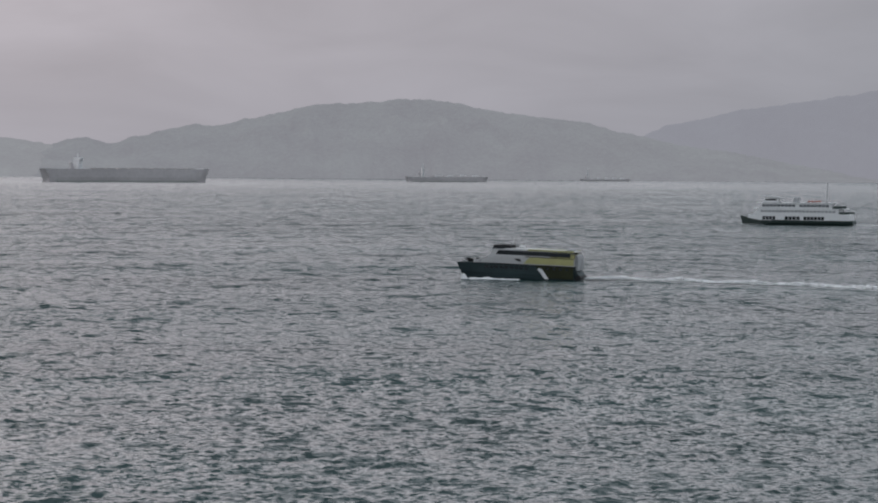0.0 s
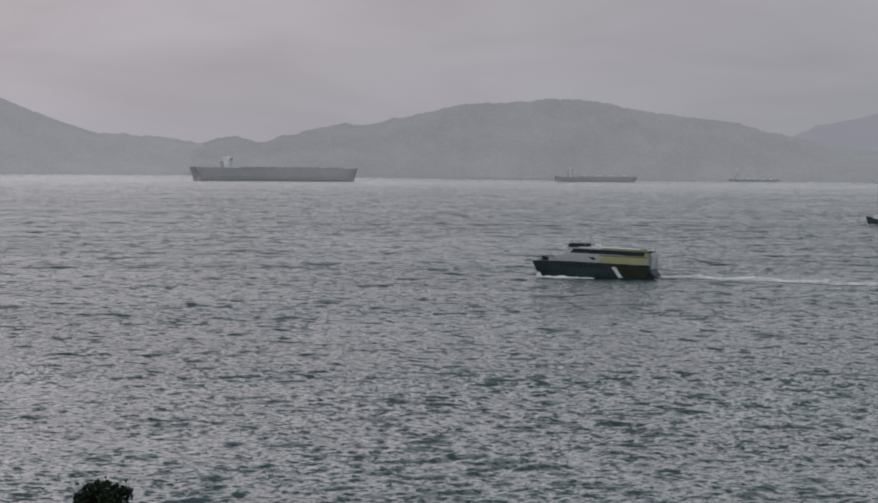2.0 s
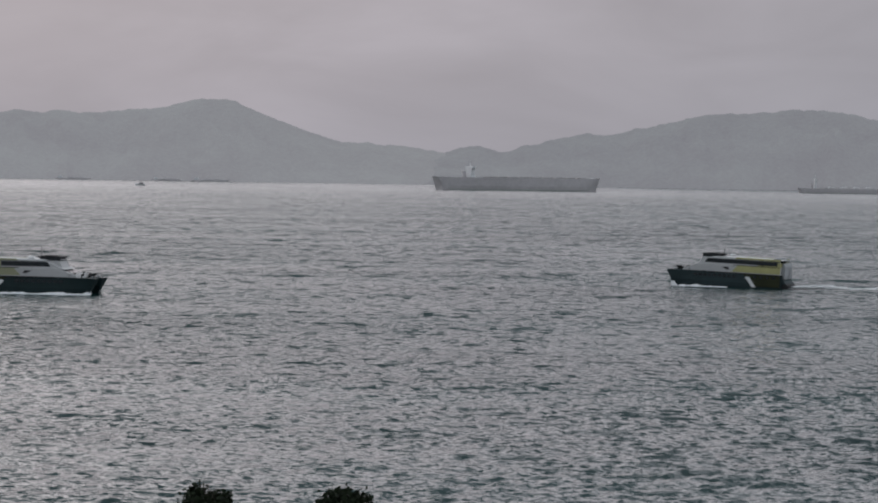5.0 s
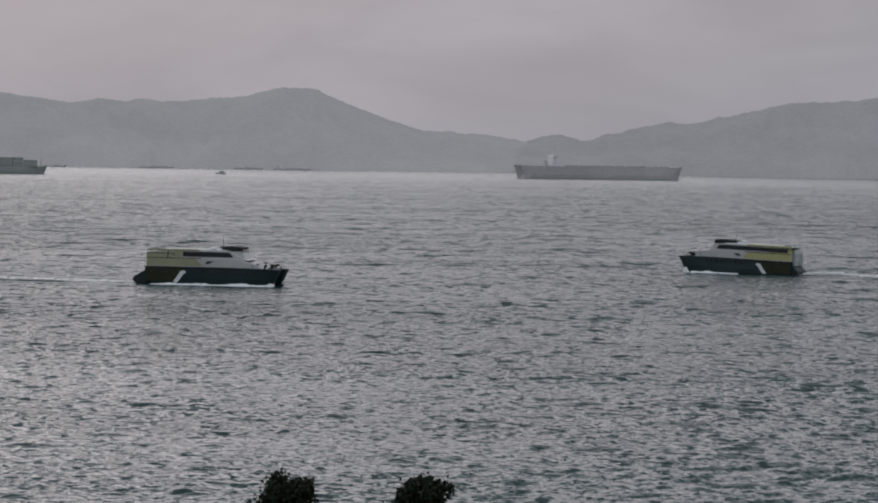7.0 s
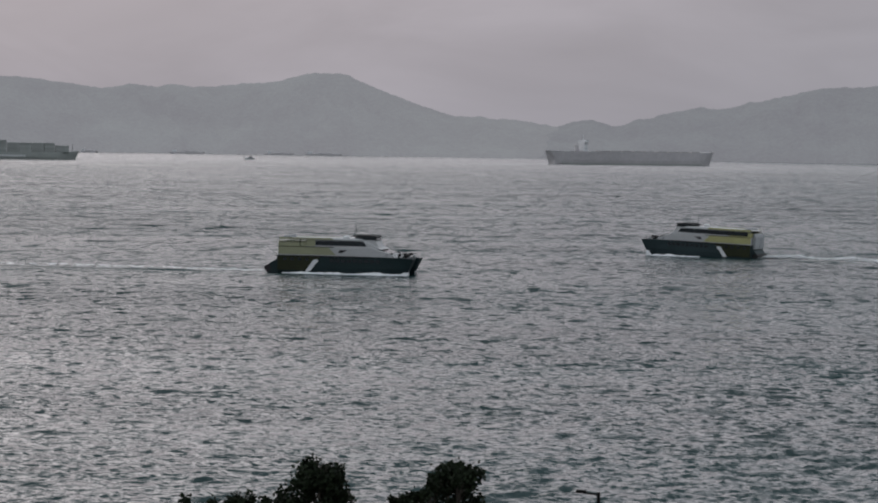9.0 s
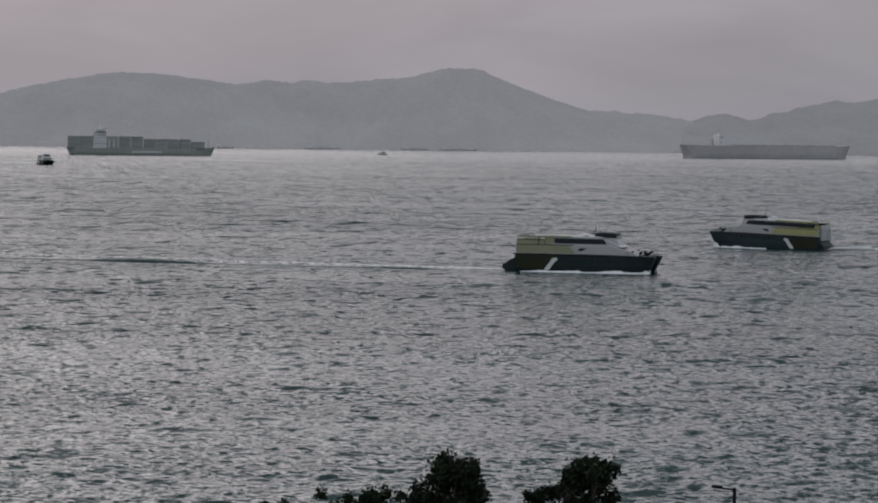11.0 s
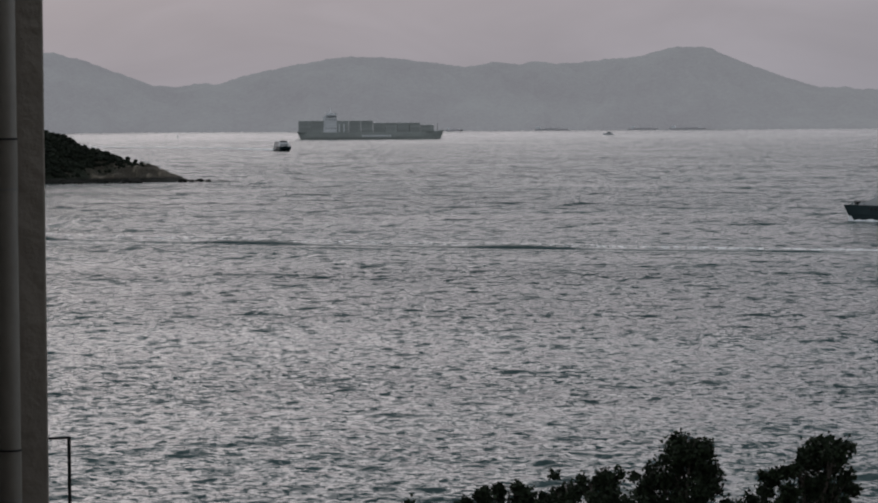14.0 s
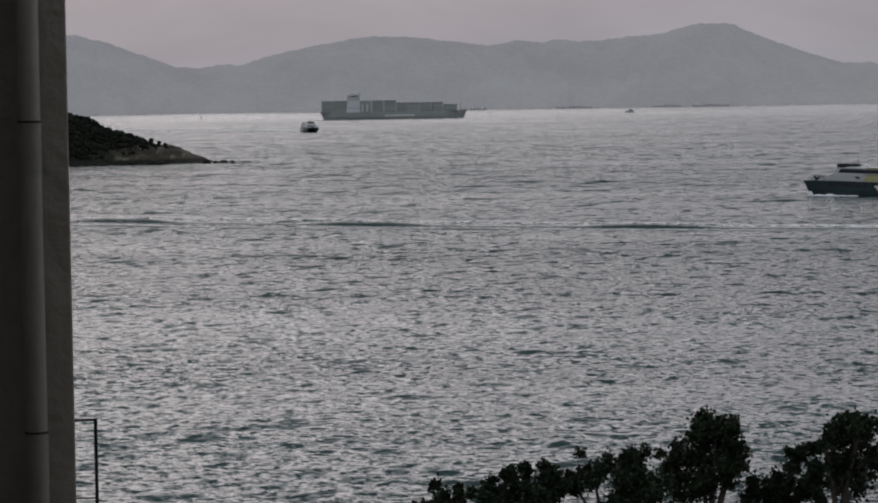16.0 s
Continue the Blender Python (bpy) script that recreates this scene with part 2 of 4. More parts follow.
def headland_cover(m):
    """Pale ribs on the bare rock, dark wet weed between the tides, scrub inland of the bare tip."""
    n, l = m.node_tree.nodes, m.node_tree.links
    b = n["Principled BSDF"]
    last = b.inputs["Base Color"].links[0].from_socket
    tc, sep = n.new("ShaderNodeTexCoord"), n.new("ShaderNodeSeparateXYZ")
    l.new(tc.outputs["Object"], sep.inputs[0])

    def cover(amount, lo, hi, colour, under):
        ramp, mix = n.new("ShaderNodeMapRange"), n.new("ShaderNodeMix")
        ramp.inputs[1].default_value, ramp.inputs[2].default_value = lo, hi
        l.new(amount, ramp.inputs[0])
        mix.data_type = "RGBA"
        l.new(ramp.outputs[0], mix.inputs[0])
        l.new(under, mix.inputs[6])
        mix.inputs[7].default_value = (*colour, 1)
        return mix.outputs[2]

    mp, ribs, ragged, edge = n.new("ShaderNodeMapping"), n.new("ShaderNodeTexNoise"), n.new("ShaderNodeTexNoise"), n.new("ShaderNodeMath")
    mp.inputs["Scale"].default_value = (0.45, 0.1, 0.07)
    l.new(tc.outputs["Object"], mp.inputs[0])
    l.new(mp.outputs[0], ribs.inputs["Vector"])
    ribs.inputs["Scale"].default_value, ribs.inputs["Detail"].default_value = 1.0, 3
    last = cover(ribs.outputs[0], 0.55, 0.66, (0.135, 0.115, 0.09), last)
    l.new(tc.outputs["Object"], ragged.inputs["Vector"])
    ragged.inputs["Scale"].default_value, ragged.inputs["Detail"].default_value = 0.09, 5
    edge.operation = "MULTIPLY_ADD"
    edge.inputs[1].default_value = 60
    l.new(ragged.outputs[0], edge.inputs[0])
    l.new(sep.outputs[0], edge.inputs[2])
    last = cover(edge.outputs[0], -254, -264, (0.017, 0.021, 0.014), last)
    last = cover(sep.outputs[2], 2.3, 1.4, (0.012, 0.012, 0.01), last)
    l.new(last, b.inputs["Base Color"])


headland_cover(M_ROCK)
M_SCRUB = mat("headland_scrub", (0.016, 0.02, 0.014), 0.9, var=0.3, scale=0.6, bump=1.0, island=0.35, spec=0.05)
M_SOIL = mat("hillside_soil_and_grass", (0.06, 0.075, 0.035), 0.95, var=0.3, scale=0.8, bump=0.8, col2=(0.06, 0.05, 0.035))
M_WALL = mat("stained_render", (0.285, 0.255, 0.225), 0.85, var=0.12, scale=2.5, bump=0.25)
M_PIPE = mat("grey_plastic_pipe", (0.2, 0.185, 0.165), 0.45, var=0.14, scale=5, bump=0.1)


# ---------------- building blocks ----------------
def box(bm, x0, x1, y0, y1, z0, z1, bevel=0.0):
    v = [bm.verts.new((x, y, z)) for z in (z0, z1) for y in (y0, y1) for x in (x0, x1)]
    fs = [bm.faces.new([v[i] for i in q]) for q in ((0, 2, 3, 1), (4, 5, 7, 6), (0, 1, 5, 4), (1, 3, 7, 5), (3, 2, 6, 7), (2, 0, 4, 6))]
    if bevel:
        es = list({ed for f in fs for ed in f.edges})
        bmesh.ops.bevel(bm, geom=es, offset=bevel, segments=2, affect="EDGES", profile=0.5)


def prism(bm, prof, y0, y1, bevel=0.0):
    """A profile in x and z drawn across from y0 to y1."""
    a = [bm.verts.new((x, y0, z)) for x, z in prof]
    b = [bm.verts.new((x, y1, z)) for x, z in prof]
    n = len(prof)
    fs = [bm.faces.new(a), bm.faces.new(b[::-1])]
    fs += [bm.faces.new((a[(i + 1) % n], a[i], b[i], b[(i + 1) % n])) for i in range(n)]
    if bevel:
        es = list({ed for f in fs for ed in f.edges})
        bmesh.ops.bevel(bm, geom=es, offset=bevel, segments=2, affect="EDGES", profile=0.5)


def rod(bm, p, q, r0, r1=None, seg=8):
    p, q = Vector(p), Vector(q)
    r1 = r0 if r1 is None else r1
    d = (q - p).normalized()
    u = d.orthogonal().normalized()
    w = d.cross(u)
    rings = []
    for c, r in ((p, r0), (q, r1)):
        rings.append([bm.verts.new(c + (u * math.cos(2 * math.pi * i / seg) + w * math.sin(2 * math.pi * i / seg)) * r) for i in range(seg)])
    for i in range(seg):
        j = (i + 1) % seg
        bm.faces.new((rings[0][i], rings[0][j], rings[1][j], rings[1][i]))
    bm.faces.new(rings[0][::-1])
    bm.faces.new(rings[1])


def loft(bm, rings, close=True):
    vs = [[bm.verts.new(p) for p in r] for r in rings]
    n = len(vs[0])
    for a, b in zip(vs, vs[1:]):
        for i in range(n):
            j = (i + 1) % n
            bm.faces.new((a[i], a[j], b[j], b[i]))
    if close:
        bm.faces.new(vs[0][::-1])
        bm.faces.new(vs[-1])


def part(name, bm, material, parent=None, label="", smooth=False):
    bmesh.ops.recalc_face_normals(bm, faces=bm.faces)
    me = bpy.data.meshes.new(name)
    bm.to_mesh(me)
    bm.free()
    me.materials.append(material)
    if smooth:
        me.polygons.foreach_set("use_smooth", [True] * len(me.polygons))
    ob = new(name, me)
    ob.parent = parent
    return tagged(ob, label) if label else ob


def built(name, material, parent, fn, label="", smooth=False):
    bm = bmesh.new()
    fn(bm)
    return part(name, bm, material, parent, label, smooth)


def raw_mesh(name, verts, quads, material, smooth=True):
    """A large mesh straight from arrays."""
    me = bpy.data.meshes.new(name)
    me.vertices.add(len(verts))
    me.vertices.foreach_set("co", np.asarray(verts, np.float32).ravel())
    k = quads.shape[1]
    me.loops.add(len(quads) * k)
    me.loops.foreach_set("vertex_index", np.asarray(quads, np.int32).ravel())
    me.polygons.add(len(quads))
    me.polygons.foreach_set("loop_start", np.arange(0, len(quads) * k, k, dtype=np.int32))
    me.polygons.foreach_set("use_smooth", np.full(len(quads), smooth))
    me.update(calc_edges=True)
    me.validate()
    me.materials.append(material)
    return new(name, me)


def grid_quads(nr, nc, wrap=False):
    i, j = np.meshgrid(np.arange(nr - 1), np.arange(nc if wrap else nc - 1), indexing="ij")
    j2 = (j + 1) % nc
    return np.stack([i * nc + j, i * nc + j2, (i + 1) * nc + j2, (i + 1) * nc + j], -1).reshape(-1, 4)


def polar(bearing, dist):
    b = radians(bearing)
    return math.sin(b) * dist, math.cos(b) * dist


rng = np.random.default_rng(7)


# ---------------- the sea ----------------
def build_sea():
    dips = np.concatenate([np.linspace(0.9, 0.172, 16)[:-1], np.linspace(0.172, 0.0057, 590), [0.0054, 0.005, 0.004, 0.003]])
    r = EYE[2] / dips
    az = np.radians(np.concatenate([np.arange(-21, 21, 0.035), np.arange(21, 339, 4.0)]))
    R, A = np.meshgrid(r, az, indexing="ij")
    X, Y = R * np.sin(A), R * np.cos(A)
    dr = np.gradient(r)[:, None]
    dt = R * radians(0.035)
    Z = np.zeros_like(X)
    gust = 1 + 0.3 * np.sin(X / 47 + Y / 130 + 1) * np.sin(Y / 61 - X / 210) + 0.2 * np.sin(X / 19 - Y / 38)
    for k in range(72):
        lam = 1.0 * (6 / 1.0) ** rng.random() ** 1.3
        th = math.pi * 1.58 + rng.normal() * 0.55
        kx, ky = 2 * math.pi / lam * math.cos(th), 2 * math.pi / lam * math.sin(th)
        kr = np.abs(kx * np.sin(A) + ky * np.cos(A)) * dr
        kt = np.abs(kx * np.cos(A) - ky * np.sin(A)) * dt
        fade = np.clip(1.6 - kr / 1.5, 0, 1) * np.clip(1.6 - kt / 1.5, 0, 1)
        ph = kx * X + ky * Y + rng.random() * 6.283
        Z += 0.0062 * lam ** 0.8 * fade * (np.sin(ph) + 0.25 * np.cos(2 * ph))
    Z *= gust
    far = np.abs((np.degrees(A) + 180) % 360 - 180) > 21.5
    Z[far] = 0
    ob = raw_mesh("water", np.stack([X, Y, Z], -1).reshape(-1, 3), grid_quads(len(r), len(az), True), M_SEA)
    return tagged(ob, "grey-green choppy sea with short wind waves under cloud", "sea", kind="structure")


sea = build_sea()

# ---------------- hills across the water ----------------
WEST = [(-22, 106), (-18, 155), (-16.2, 134), (-15.5, 122), (-14.9, 103), (-14.2, 82), (-13.7, 74), (-13.2, 79), (-12.6, 81), (-12.2, 92), (-11.2, 110), (-10.1, 124), (-9.3, 123), (-8.6, 117), (-7.6, 106), (-7, 114), (-6.5, 110), (-6.1, 115), (-5.7, 110), (-4.8, 117), (-4.1, 121), (-3.3, 138), (-2.6, 136), (-2.1, 117), (-1.5, 99), (-0.9, 81), (-0.4, 69), (0.5, 65), (1.2, 61), (1.7, 53), (2.5, 42), (3.6, 17)]
EAST = [(0.4, 18), (1.2, 38), (1.75, 51), (2.1, 63), (2.5, 65), (2.9, 55), (3.45, 66), (4, 78), (4.65, 88), (5.3, 88), (5.7, 98), (6.3, 107), (7.1, 123), (8, 126), (8.7, 132), (9.2, 135), (9.9, 131), (10.8, 115), (11.7, 106), (12.7, 97), (13.3, 84), (14, 72), (14.7, 59), (15.5, 52), (16.6, 35), (17.4, 23), (18.5, 5)]
FAR = [(12.8, 48), (13.94, 75), (14.39, 96), (15.08, 106), (15.88, 123), (16.79, 133), (18.69, 158), (22, 182), (27, 121)]


def build_range(name, crest, d_shore, d_crest, material, label, seed):
    """A hilly island: bearings and crest heights, sloping down to the shore with spurs and gullies."""
    cb, ch = np.array(crest).T
    b = np.arange(cb[0] - 0.6, cb[-1] + 0.6, 0.03)
    h = np.interp(b, cb, ch)
    ker = np.hanning(9)
    h = np.convolve(np.pad(h, 4, "edge"), ker / ker.sum(), "valid")
    h += np.array([noise.fractal(Vector((q * 3.1, seed, 0)), 0.75, 2.3, 6) for q in b]) * 3.0
    h *= np.clip((b - b[0]) / 0.6, 0, 1) ** 0.7 * np.clip((b[-1] - b) / 0.6, 0, 1) ** 0.7
    f = np.concatenate([np.linspace(0, 1, 34), [1.06, 1.15]])
    B, Fr = np.meshgrid(np.radians(b), f, indexing="xy")
    bay = np.array([noise.fractal(Vector((q * 0.8, seed + 5, 1)), 1.0, 2.0, 4) for q in b]) * 70
    D = d_shore + bay[None] * (1 - np.clip(Fr, 0, 1)) + (d_crest - d_shore) * Fr
    spur = np.array([[noise.fractal(Vector((q * 1.7 + 2 * g, g * 2.4, seed)), 1.0, 2.1, 5) for q in b] for g in f])
    prof = np.where(Fr <= 1, np.clip(Fr, 0, 1) ** 0.85, 1 - (Fr - 1) * 6)
    Z = h[None] * prof * (1 + 0.3 * spur * np.clip(Fr * 4, 0, 1) * np.clip((1 - Fr) * 3, 0, 1)) - 1.5 * (Fr <= 0)
    V = np.stack([np.sin(B) * D, np.cos(B) * D, Z], -1).reshape(-1, 3)
    ob = raw_mesh(name, V, grid_quads(len(f), len(b)), material)
    return tagged(ob, label, "hill", kind="structure")


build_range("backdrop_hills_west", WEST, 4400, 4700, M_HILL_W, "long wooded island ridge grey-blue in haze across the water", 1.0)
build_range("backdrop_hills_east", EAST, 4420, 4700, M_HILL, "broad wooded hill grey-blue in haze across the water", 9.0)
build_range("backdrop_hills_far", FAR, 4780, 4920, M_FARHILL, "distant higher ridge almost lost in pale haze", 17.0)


# ---------------- ferries ----------------
def both(fn):
    for s in (-1, 1):
        fn(s)


def hull_rings(yo, yi, deck, L, rake, sheer=0.0, draft=-0.9):
    """Sections from stern to bow between the outer side yo and the inner side yi."""
    rings = []
    for f in (0.0, 0.25, 0.55, 0.75, 0.88, 0.95, 1.0):
        pinch = max(0.0, (f - 0.7) / 0.3) ** 1.6
        d = deck + sheer * pinch
        mid = (yo + yi) / 2
        ring = []
        for z, w in ((d, 1.0), (1.3, 0.97 - 0.35 * pinch), (0.3, 0.85 - 0.65 * pinch), (draft, 0.3 - 0.28 * pinch)):
            x = 2.2 + (L - 2.2) * f - rake * f * pinch * (d - z) / d
            ring.append((x, mid + (yo - mid) * w, z))
        for z, w in ((draft, 0.3 - 0.28 * pinch), (0.3, 0.85 - 0.65 * pinch), (1.3, 0.97 - 0.35 * pinch), (d, 1.0)):
            x = 2.2 + (L - 2.2) * f - rake * f * pinch * (d - z) / d
            ring.append((x, mid + (yi - mid) * w, z))
        rings.append(ring)
    return rings


def build_ferry(label, accent, aft, hull, trim_label, first, panes, stern=0.0):
    """A two-hulled fast passenger ferry, 29.5 m long; x forward from the stern, moved back to midships."""
    top = tagged(new("fast_ferry"), label, "ferry")
    o = -14.75
    for s in (-1, 1):
        built("hull", hull, top, lambda bm: loft(bm, [[(x + o, y, z) for x, y, z in r] for r in hull_rings(4.25 * s, 1.6 * s, 3.55, 29.5, 1.5, -0.2)]), smooth=False)
    built("bridge_deck", hull, top, lambda bm: prism(bm, [(2 + o, 1.7), (2 + o, 3.5), (28.6 + o, 3.3), (28.0 + o, 1.9)], -3.9, 3.9, 0.05))
    built("stern_platform", hull, top, lambda bm: prism(bm, [(0.3 + stern + o, 0.0), (-0.2 + stern + o, 0.7), (-0.1 + stern + o, 1.3), (0.9 + 0.6 * stern + o, 2.1), (2.3 + o, 2.9), (2.3 + o, 0.0)], stern - 4.3, 4.3 - stern, 0.12))
    built("fender", M_BLACK, top, lambda bm: rod(bm, (0.35 + stern + o, stern - 4.32, 0.95), (0.35 + stern + o, 4.32 - stern, 0.95), 0.7, seg=16), "black rubber stern fender")
    for s in (-1, 1):
        y = 4.27 * s
        built("aft_side_panel", aft, top, lambda bm: prism(bm, [(2.3 + o, 0.7), (2.3 + o, 3.5), (11.2 + o, 3.5), (8.4 + o, 0.7)], y - 0.03, y + 0.03), "dark olive painted side")
        built("side_flash", M_PALE, top, lambda bm: prism(bm, [(7.9 + o, 0.5), (8.9 + o, 0.5), (10.0 + o, 2.0), (10.6 + o, 2.5), (10.3 + o, 2.85), (9.5 + o, 2.75), (9.0 + o, 2.0)], y - 0.045, y + 0.045), "white slanting flash on the hull")
        built("rubbing_strake", M_BLACK, top, lambda bm: rod(bm, (1.8 + o, 4.3 * s, 3.5), (21 + o, 4.3 * s, 3.5), 0.1, seg=6))
        for k in range(9):
            x = 12.8 + k * 1.15 + o
            built("hull_window", M_GLASS, top, lambda bm: box(bm, x, x + 0.9, 4.22 * s - 0.05, 4.22 * s + 0.06, 2.35, 3.05))
        for k in range(4):
            x = 3.4 + k * 1.5 + o
            built("hull_window", M_GLASS, top, lambda bm: box(bm, x, x + 0.7, 4.3 * s - 0.03, 4.3 * s + 0.03, 2.6, 3.1))
    built("main_cabin", M_WHITE, top, lambda bm: prism(bm, [(2.3 + o, 3.5), (2.3 + o, 5.3), (20.9 + o, 5.3), (25.3 + o, 4.05), (25.9 + o, 3.4)], -3.95, 3.95, 0.08))
    for s in (-1, 1):
        built("cabin_band", accent, top, lambda bm: prism(bm, [(2.35 + o, 3.75), (2.35 + o, 5.22), (12.5 + o, 5.22), (14 + o, 3.75)], 3.97 * s - 0.03, 3.97 * s + 0.03), trim_label)
        built("rail_box", M_BLACK, top, lambda bm: prism(bm, [(14.4 + o, 4.2), (14.8 + o, 4.75), (16.3 + o, 4.75), (15.2 + o, 4.2)], 3.98 * s - 0.08, 3.98 * s + 0.08))
    built("upper_cabin", M_WHITE, top, lambda bm: prism(bm, [(7.8 + o, 5.3), (7.8 + o, 6.75), (18.9 + o, 6.75), (23.0 + o, 5.0)], -3.4, 3.4, 0.08))
    for s in (-1, 1):
        for k in range(panes):
            x, ys = first + k * 1.2 + o, (3.4 if first + k * 1.2 > 7.7 else 3.78) * s
            built("cabin_window", M_GLASS, top, lambda bm: prism(bm, [(x, 5.55), (x, 6.5), (x + 1.185, 6.5), (x + 1.185 + (0.7 if k == panes - 1 else 0), 5.55)], ys - 0.06, ys + 0.06))
        built("roof_fascia", accent, top, lambda bm: prism(bm, [(2.4 + o, 6.68), (2.4 + o, 7.05), (12.8 + o, 7.05), (13.4 + o, 6.68)], 3.5 * s - 0.06, 3.5 * s + 0.06), trim_label)
        built("roof_fascia", M_BRIGHT, top, lambda bm: prism(bm, [(13.42 + o, 6.68), (12.82 + o, 7.05), (18.0 + o, 7.0), (18.9 + o, 6.68)], 3.5 * s - 0.06, 3.5 * s + 0.06), "white painted fascia")
        built("cabin_seam", M_OLIVE, top, lambda bm: box(bm, 2.32 + o, 13.6 + o, 3.99 * s - 0.05, 3.99 * s + 0.05, 5.2, 5.34))
        built("door_frame", M_OLIVE, top, lambda bm: box(bm, 6.6 + o, 6.78 + o, 3.72 * s - 0.06, 3.72 * s + 0.06, 5.34, 6.68))
        built("deck_bulwark", accent, top, lambda bm: prism(bm, [(2.4 + o, 5.3), (2.4 + o, 6.1), (7.8 + o, 6.1), (7.8 + o, 5.3)], 3.7 * s - 0.05, 3.7 * s + 0.05), trim_label)
        if first > 8:
            built("upper_side_panel", accent, top, lambda bm: box(bm, 7.84 + o, first - 0.05 + o, 3.4 * s - 0.05, 3.4 * s + 0.05, 5.4, 6.66), trim_label)
        for z in (6.3, 6.5):
            built("deck_rail", M_CREAM, top, lambda bm: rod(bm, (2.4 + o, 3.7 * s, z), (7.8 + o, 3.7 * s, z), 0.05, seg=6))
        for k in range(5):
            x = 2.5 + k * 1.3 + o
            built("deck_post", M_WHITE, top, lambda bm: rod(bm, (x, 3.6 * s, 5.3), (x, 3.6 * s, 6.85), 0.06, seg=6))
    built("stern_bulkhead", accent, top, lambda bm: box(bm, 2.3 + o, 2.45 + o, -3.7, 3.7, 5.3, 6.2))
    built("deck_canopy", M_WHITE, top, lambda bm: box(bm, 2.2 + o, 8.2 + o, -3.55, 3.55, 6.8, 6.95, 0.04))
    built("cabin_roof", M_WHITE, top, lambda bm: prism(bm, [(7.8 + o, 6.78), (7.8 + o, 6.98), (18.4 + o, 6.98), (19.3 + o, 6.78)], -3.45, 3.45, 0.04))
    built("wheelhouse", M_BLACK, top, lambda bm: prism(bm, [(17.2 + o, 6.75), (17.4 + o, 7.35), (21.3 + o, 7.35), (21.7 + o, 6.72)], -2.2, 2.2, 0.06))
    built("wheelhouse_base", M_WHITE, top, lambda bm: prism(bm, [(17.0 + o, 6.0), (17.2 + o, 6.73), (21.5 + o, 6.7), (22.3 + o, 5.2), (18.5 + o, 5.2)], -2.4, 2.4, 0.06))
    for s in (-1, 1):
        for k in range(4):
            x = 17.6 + k * 1.0 + o
            built("wheelhouse_window", M_GLASS, top, lambda bm: box(bm, x, x + 0.92, 2.2 * s - 0.05, 2.2 * s + 0.05, 6.75, 7.35))
    for k in range(4):
        y = -2.1 + k * 1.07
        built("wheelhouse_window", M_GLASS, top, lambda bm: prism(bm, [(21.6 + o, 6.8), (21.3 + o, 7.3), (21.4 + o, 7.3), (21.75 + o, 6.8)], y, y + 0.98))
    built("wheelhouse_roof", M_BLACK, top, lambda bm: prism(bm, [(17.5 + o, 7.35), (17.8 + o, 7.7), (19.2 + o, 7.75), (21.4 + o, 7.6), (21.8 + o, 7.35)], -2.3, 2.3, 0.08), "dark wheelhouse roof")
    mast = built("mast", M_STEEL, top, lambda bm: (rod(bm, (17.2 + o, 0, 6.9), (16.9 + o, 0, 9.6), 0.1, 0.05), rod(bm, (17.1 + o, -0.9, 7.9), (17.1 + o, 0.9, 7.9), 0.05)))
    built("radar", M_BLACK, mast, lambda bm: box(bm, 16.5 + o, 17.5 + o, -0.9, 0.9, 7.35, 7.6, 0.06))
    for k in range(4):
        y = -3 + k * 1.55
        built("front_window", M_GLASS, top, lambda bm: prism(bm, [(22.0 + o, 5.0), (24.6 + o, 4.26), (24.65 + o, 4.33), (22.05 + o, 5.07)], y, y + 1.35))
    for vx, vy, vh in ((24.6, 3.1, 0.85), (26.1, 2.9, 0.6), (26.3, -2.9, 0.7), (24.7, -3.1, 0.8), (27.6, 1.2, 0.75), (27.7, -1.3, 0.6)):
        built("deck_vent", M_DARK, top, lambda bm: (rod(bm, (vx + o, vy, 3.3), (vx + o, vy, 3.3 + vh), 0.16, seg=8), rod(bm, (vx + o - 0.05, vy, 3.3 + vh), (vx + o + 0.45, vy, 3.42 + vh), 0.22, 0.26, 8)))
    built("life_raft_canister", M_BRIGHT, top, lambda bm: rod(bm, (15.2 + o, -2.6, 7.25), (16.4 + o, -2.6, 7.25), 0.28, seg=10))
    built("anchor_winch", M_DARK, top, lambda bm: (box(bm, 26.9 + o, 27.8 + o, -0.7, 0.7, 3.35, 3.95, 0.1), rod(bm, (27.3 + o, -1.1, 3.7), (27.3 + o, 1.1, 3.7), 0.25)))
    for s in (-1, 1):
        built("bow_rail", M_DARK, top, lambda bm: [rod(bm, (24 + o + k * 0.9, (4.0 - 0.12 * k) * s, 3.4), (24 + o + k * 0.9, (4.0 - 0.12 * k) * s, 4.15), 0.035, seg=5) for k in range(6)]
              + [rod(bm, (24 + o, 4.0 * s, z), (28.5 + o, 3.4 * s, z), 0.03, seg=5) for z in (3.8, 4.15)])
        built("bow_bollard", M_GREY, top, lambda bm: box(bm, 28 + o, 28.5 + o, 2.2 * s - 0.3, 2.2 * s + 0.3, 3.3, 3.8, 0.06))
    if accent is M_YELLOW:
        built("stern_locker", M_GREY, top, lambda bm: prism(bm, [(1.5 + o, 3.4), (1.55 + o, 5.4), (1.8 + o, 6.2), (2.25 + o, 6.2), (2.25 + o, 2.9), (1.6 + o, 2.6)], -3.0, 3.0, 0.08), "grey stern deck housing")
    built("jack_staff", M_STEEL, top, lambda bm: rod(bm, (1.6 + o, 0, 2.5), (1.2 + o, 0, 5.0), 0.05, 0.03))
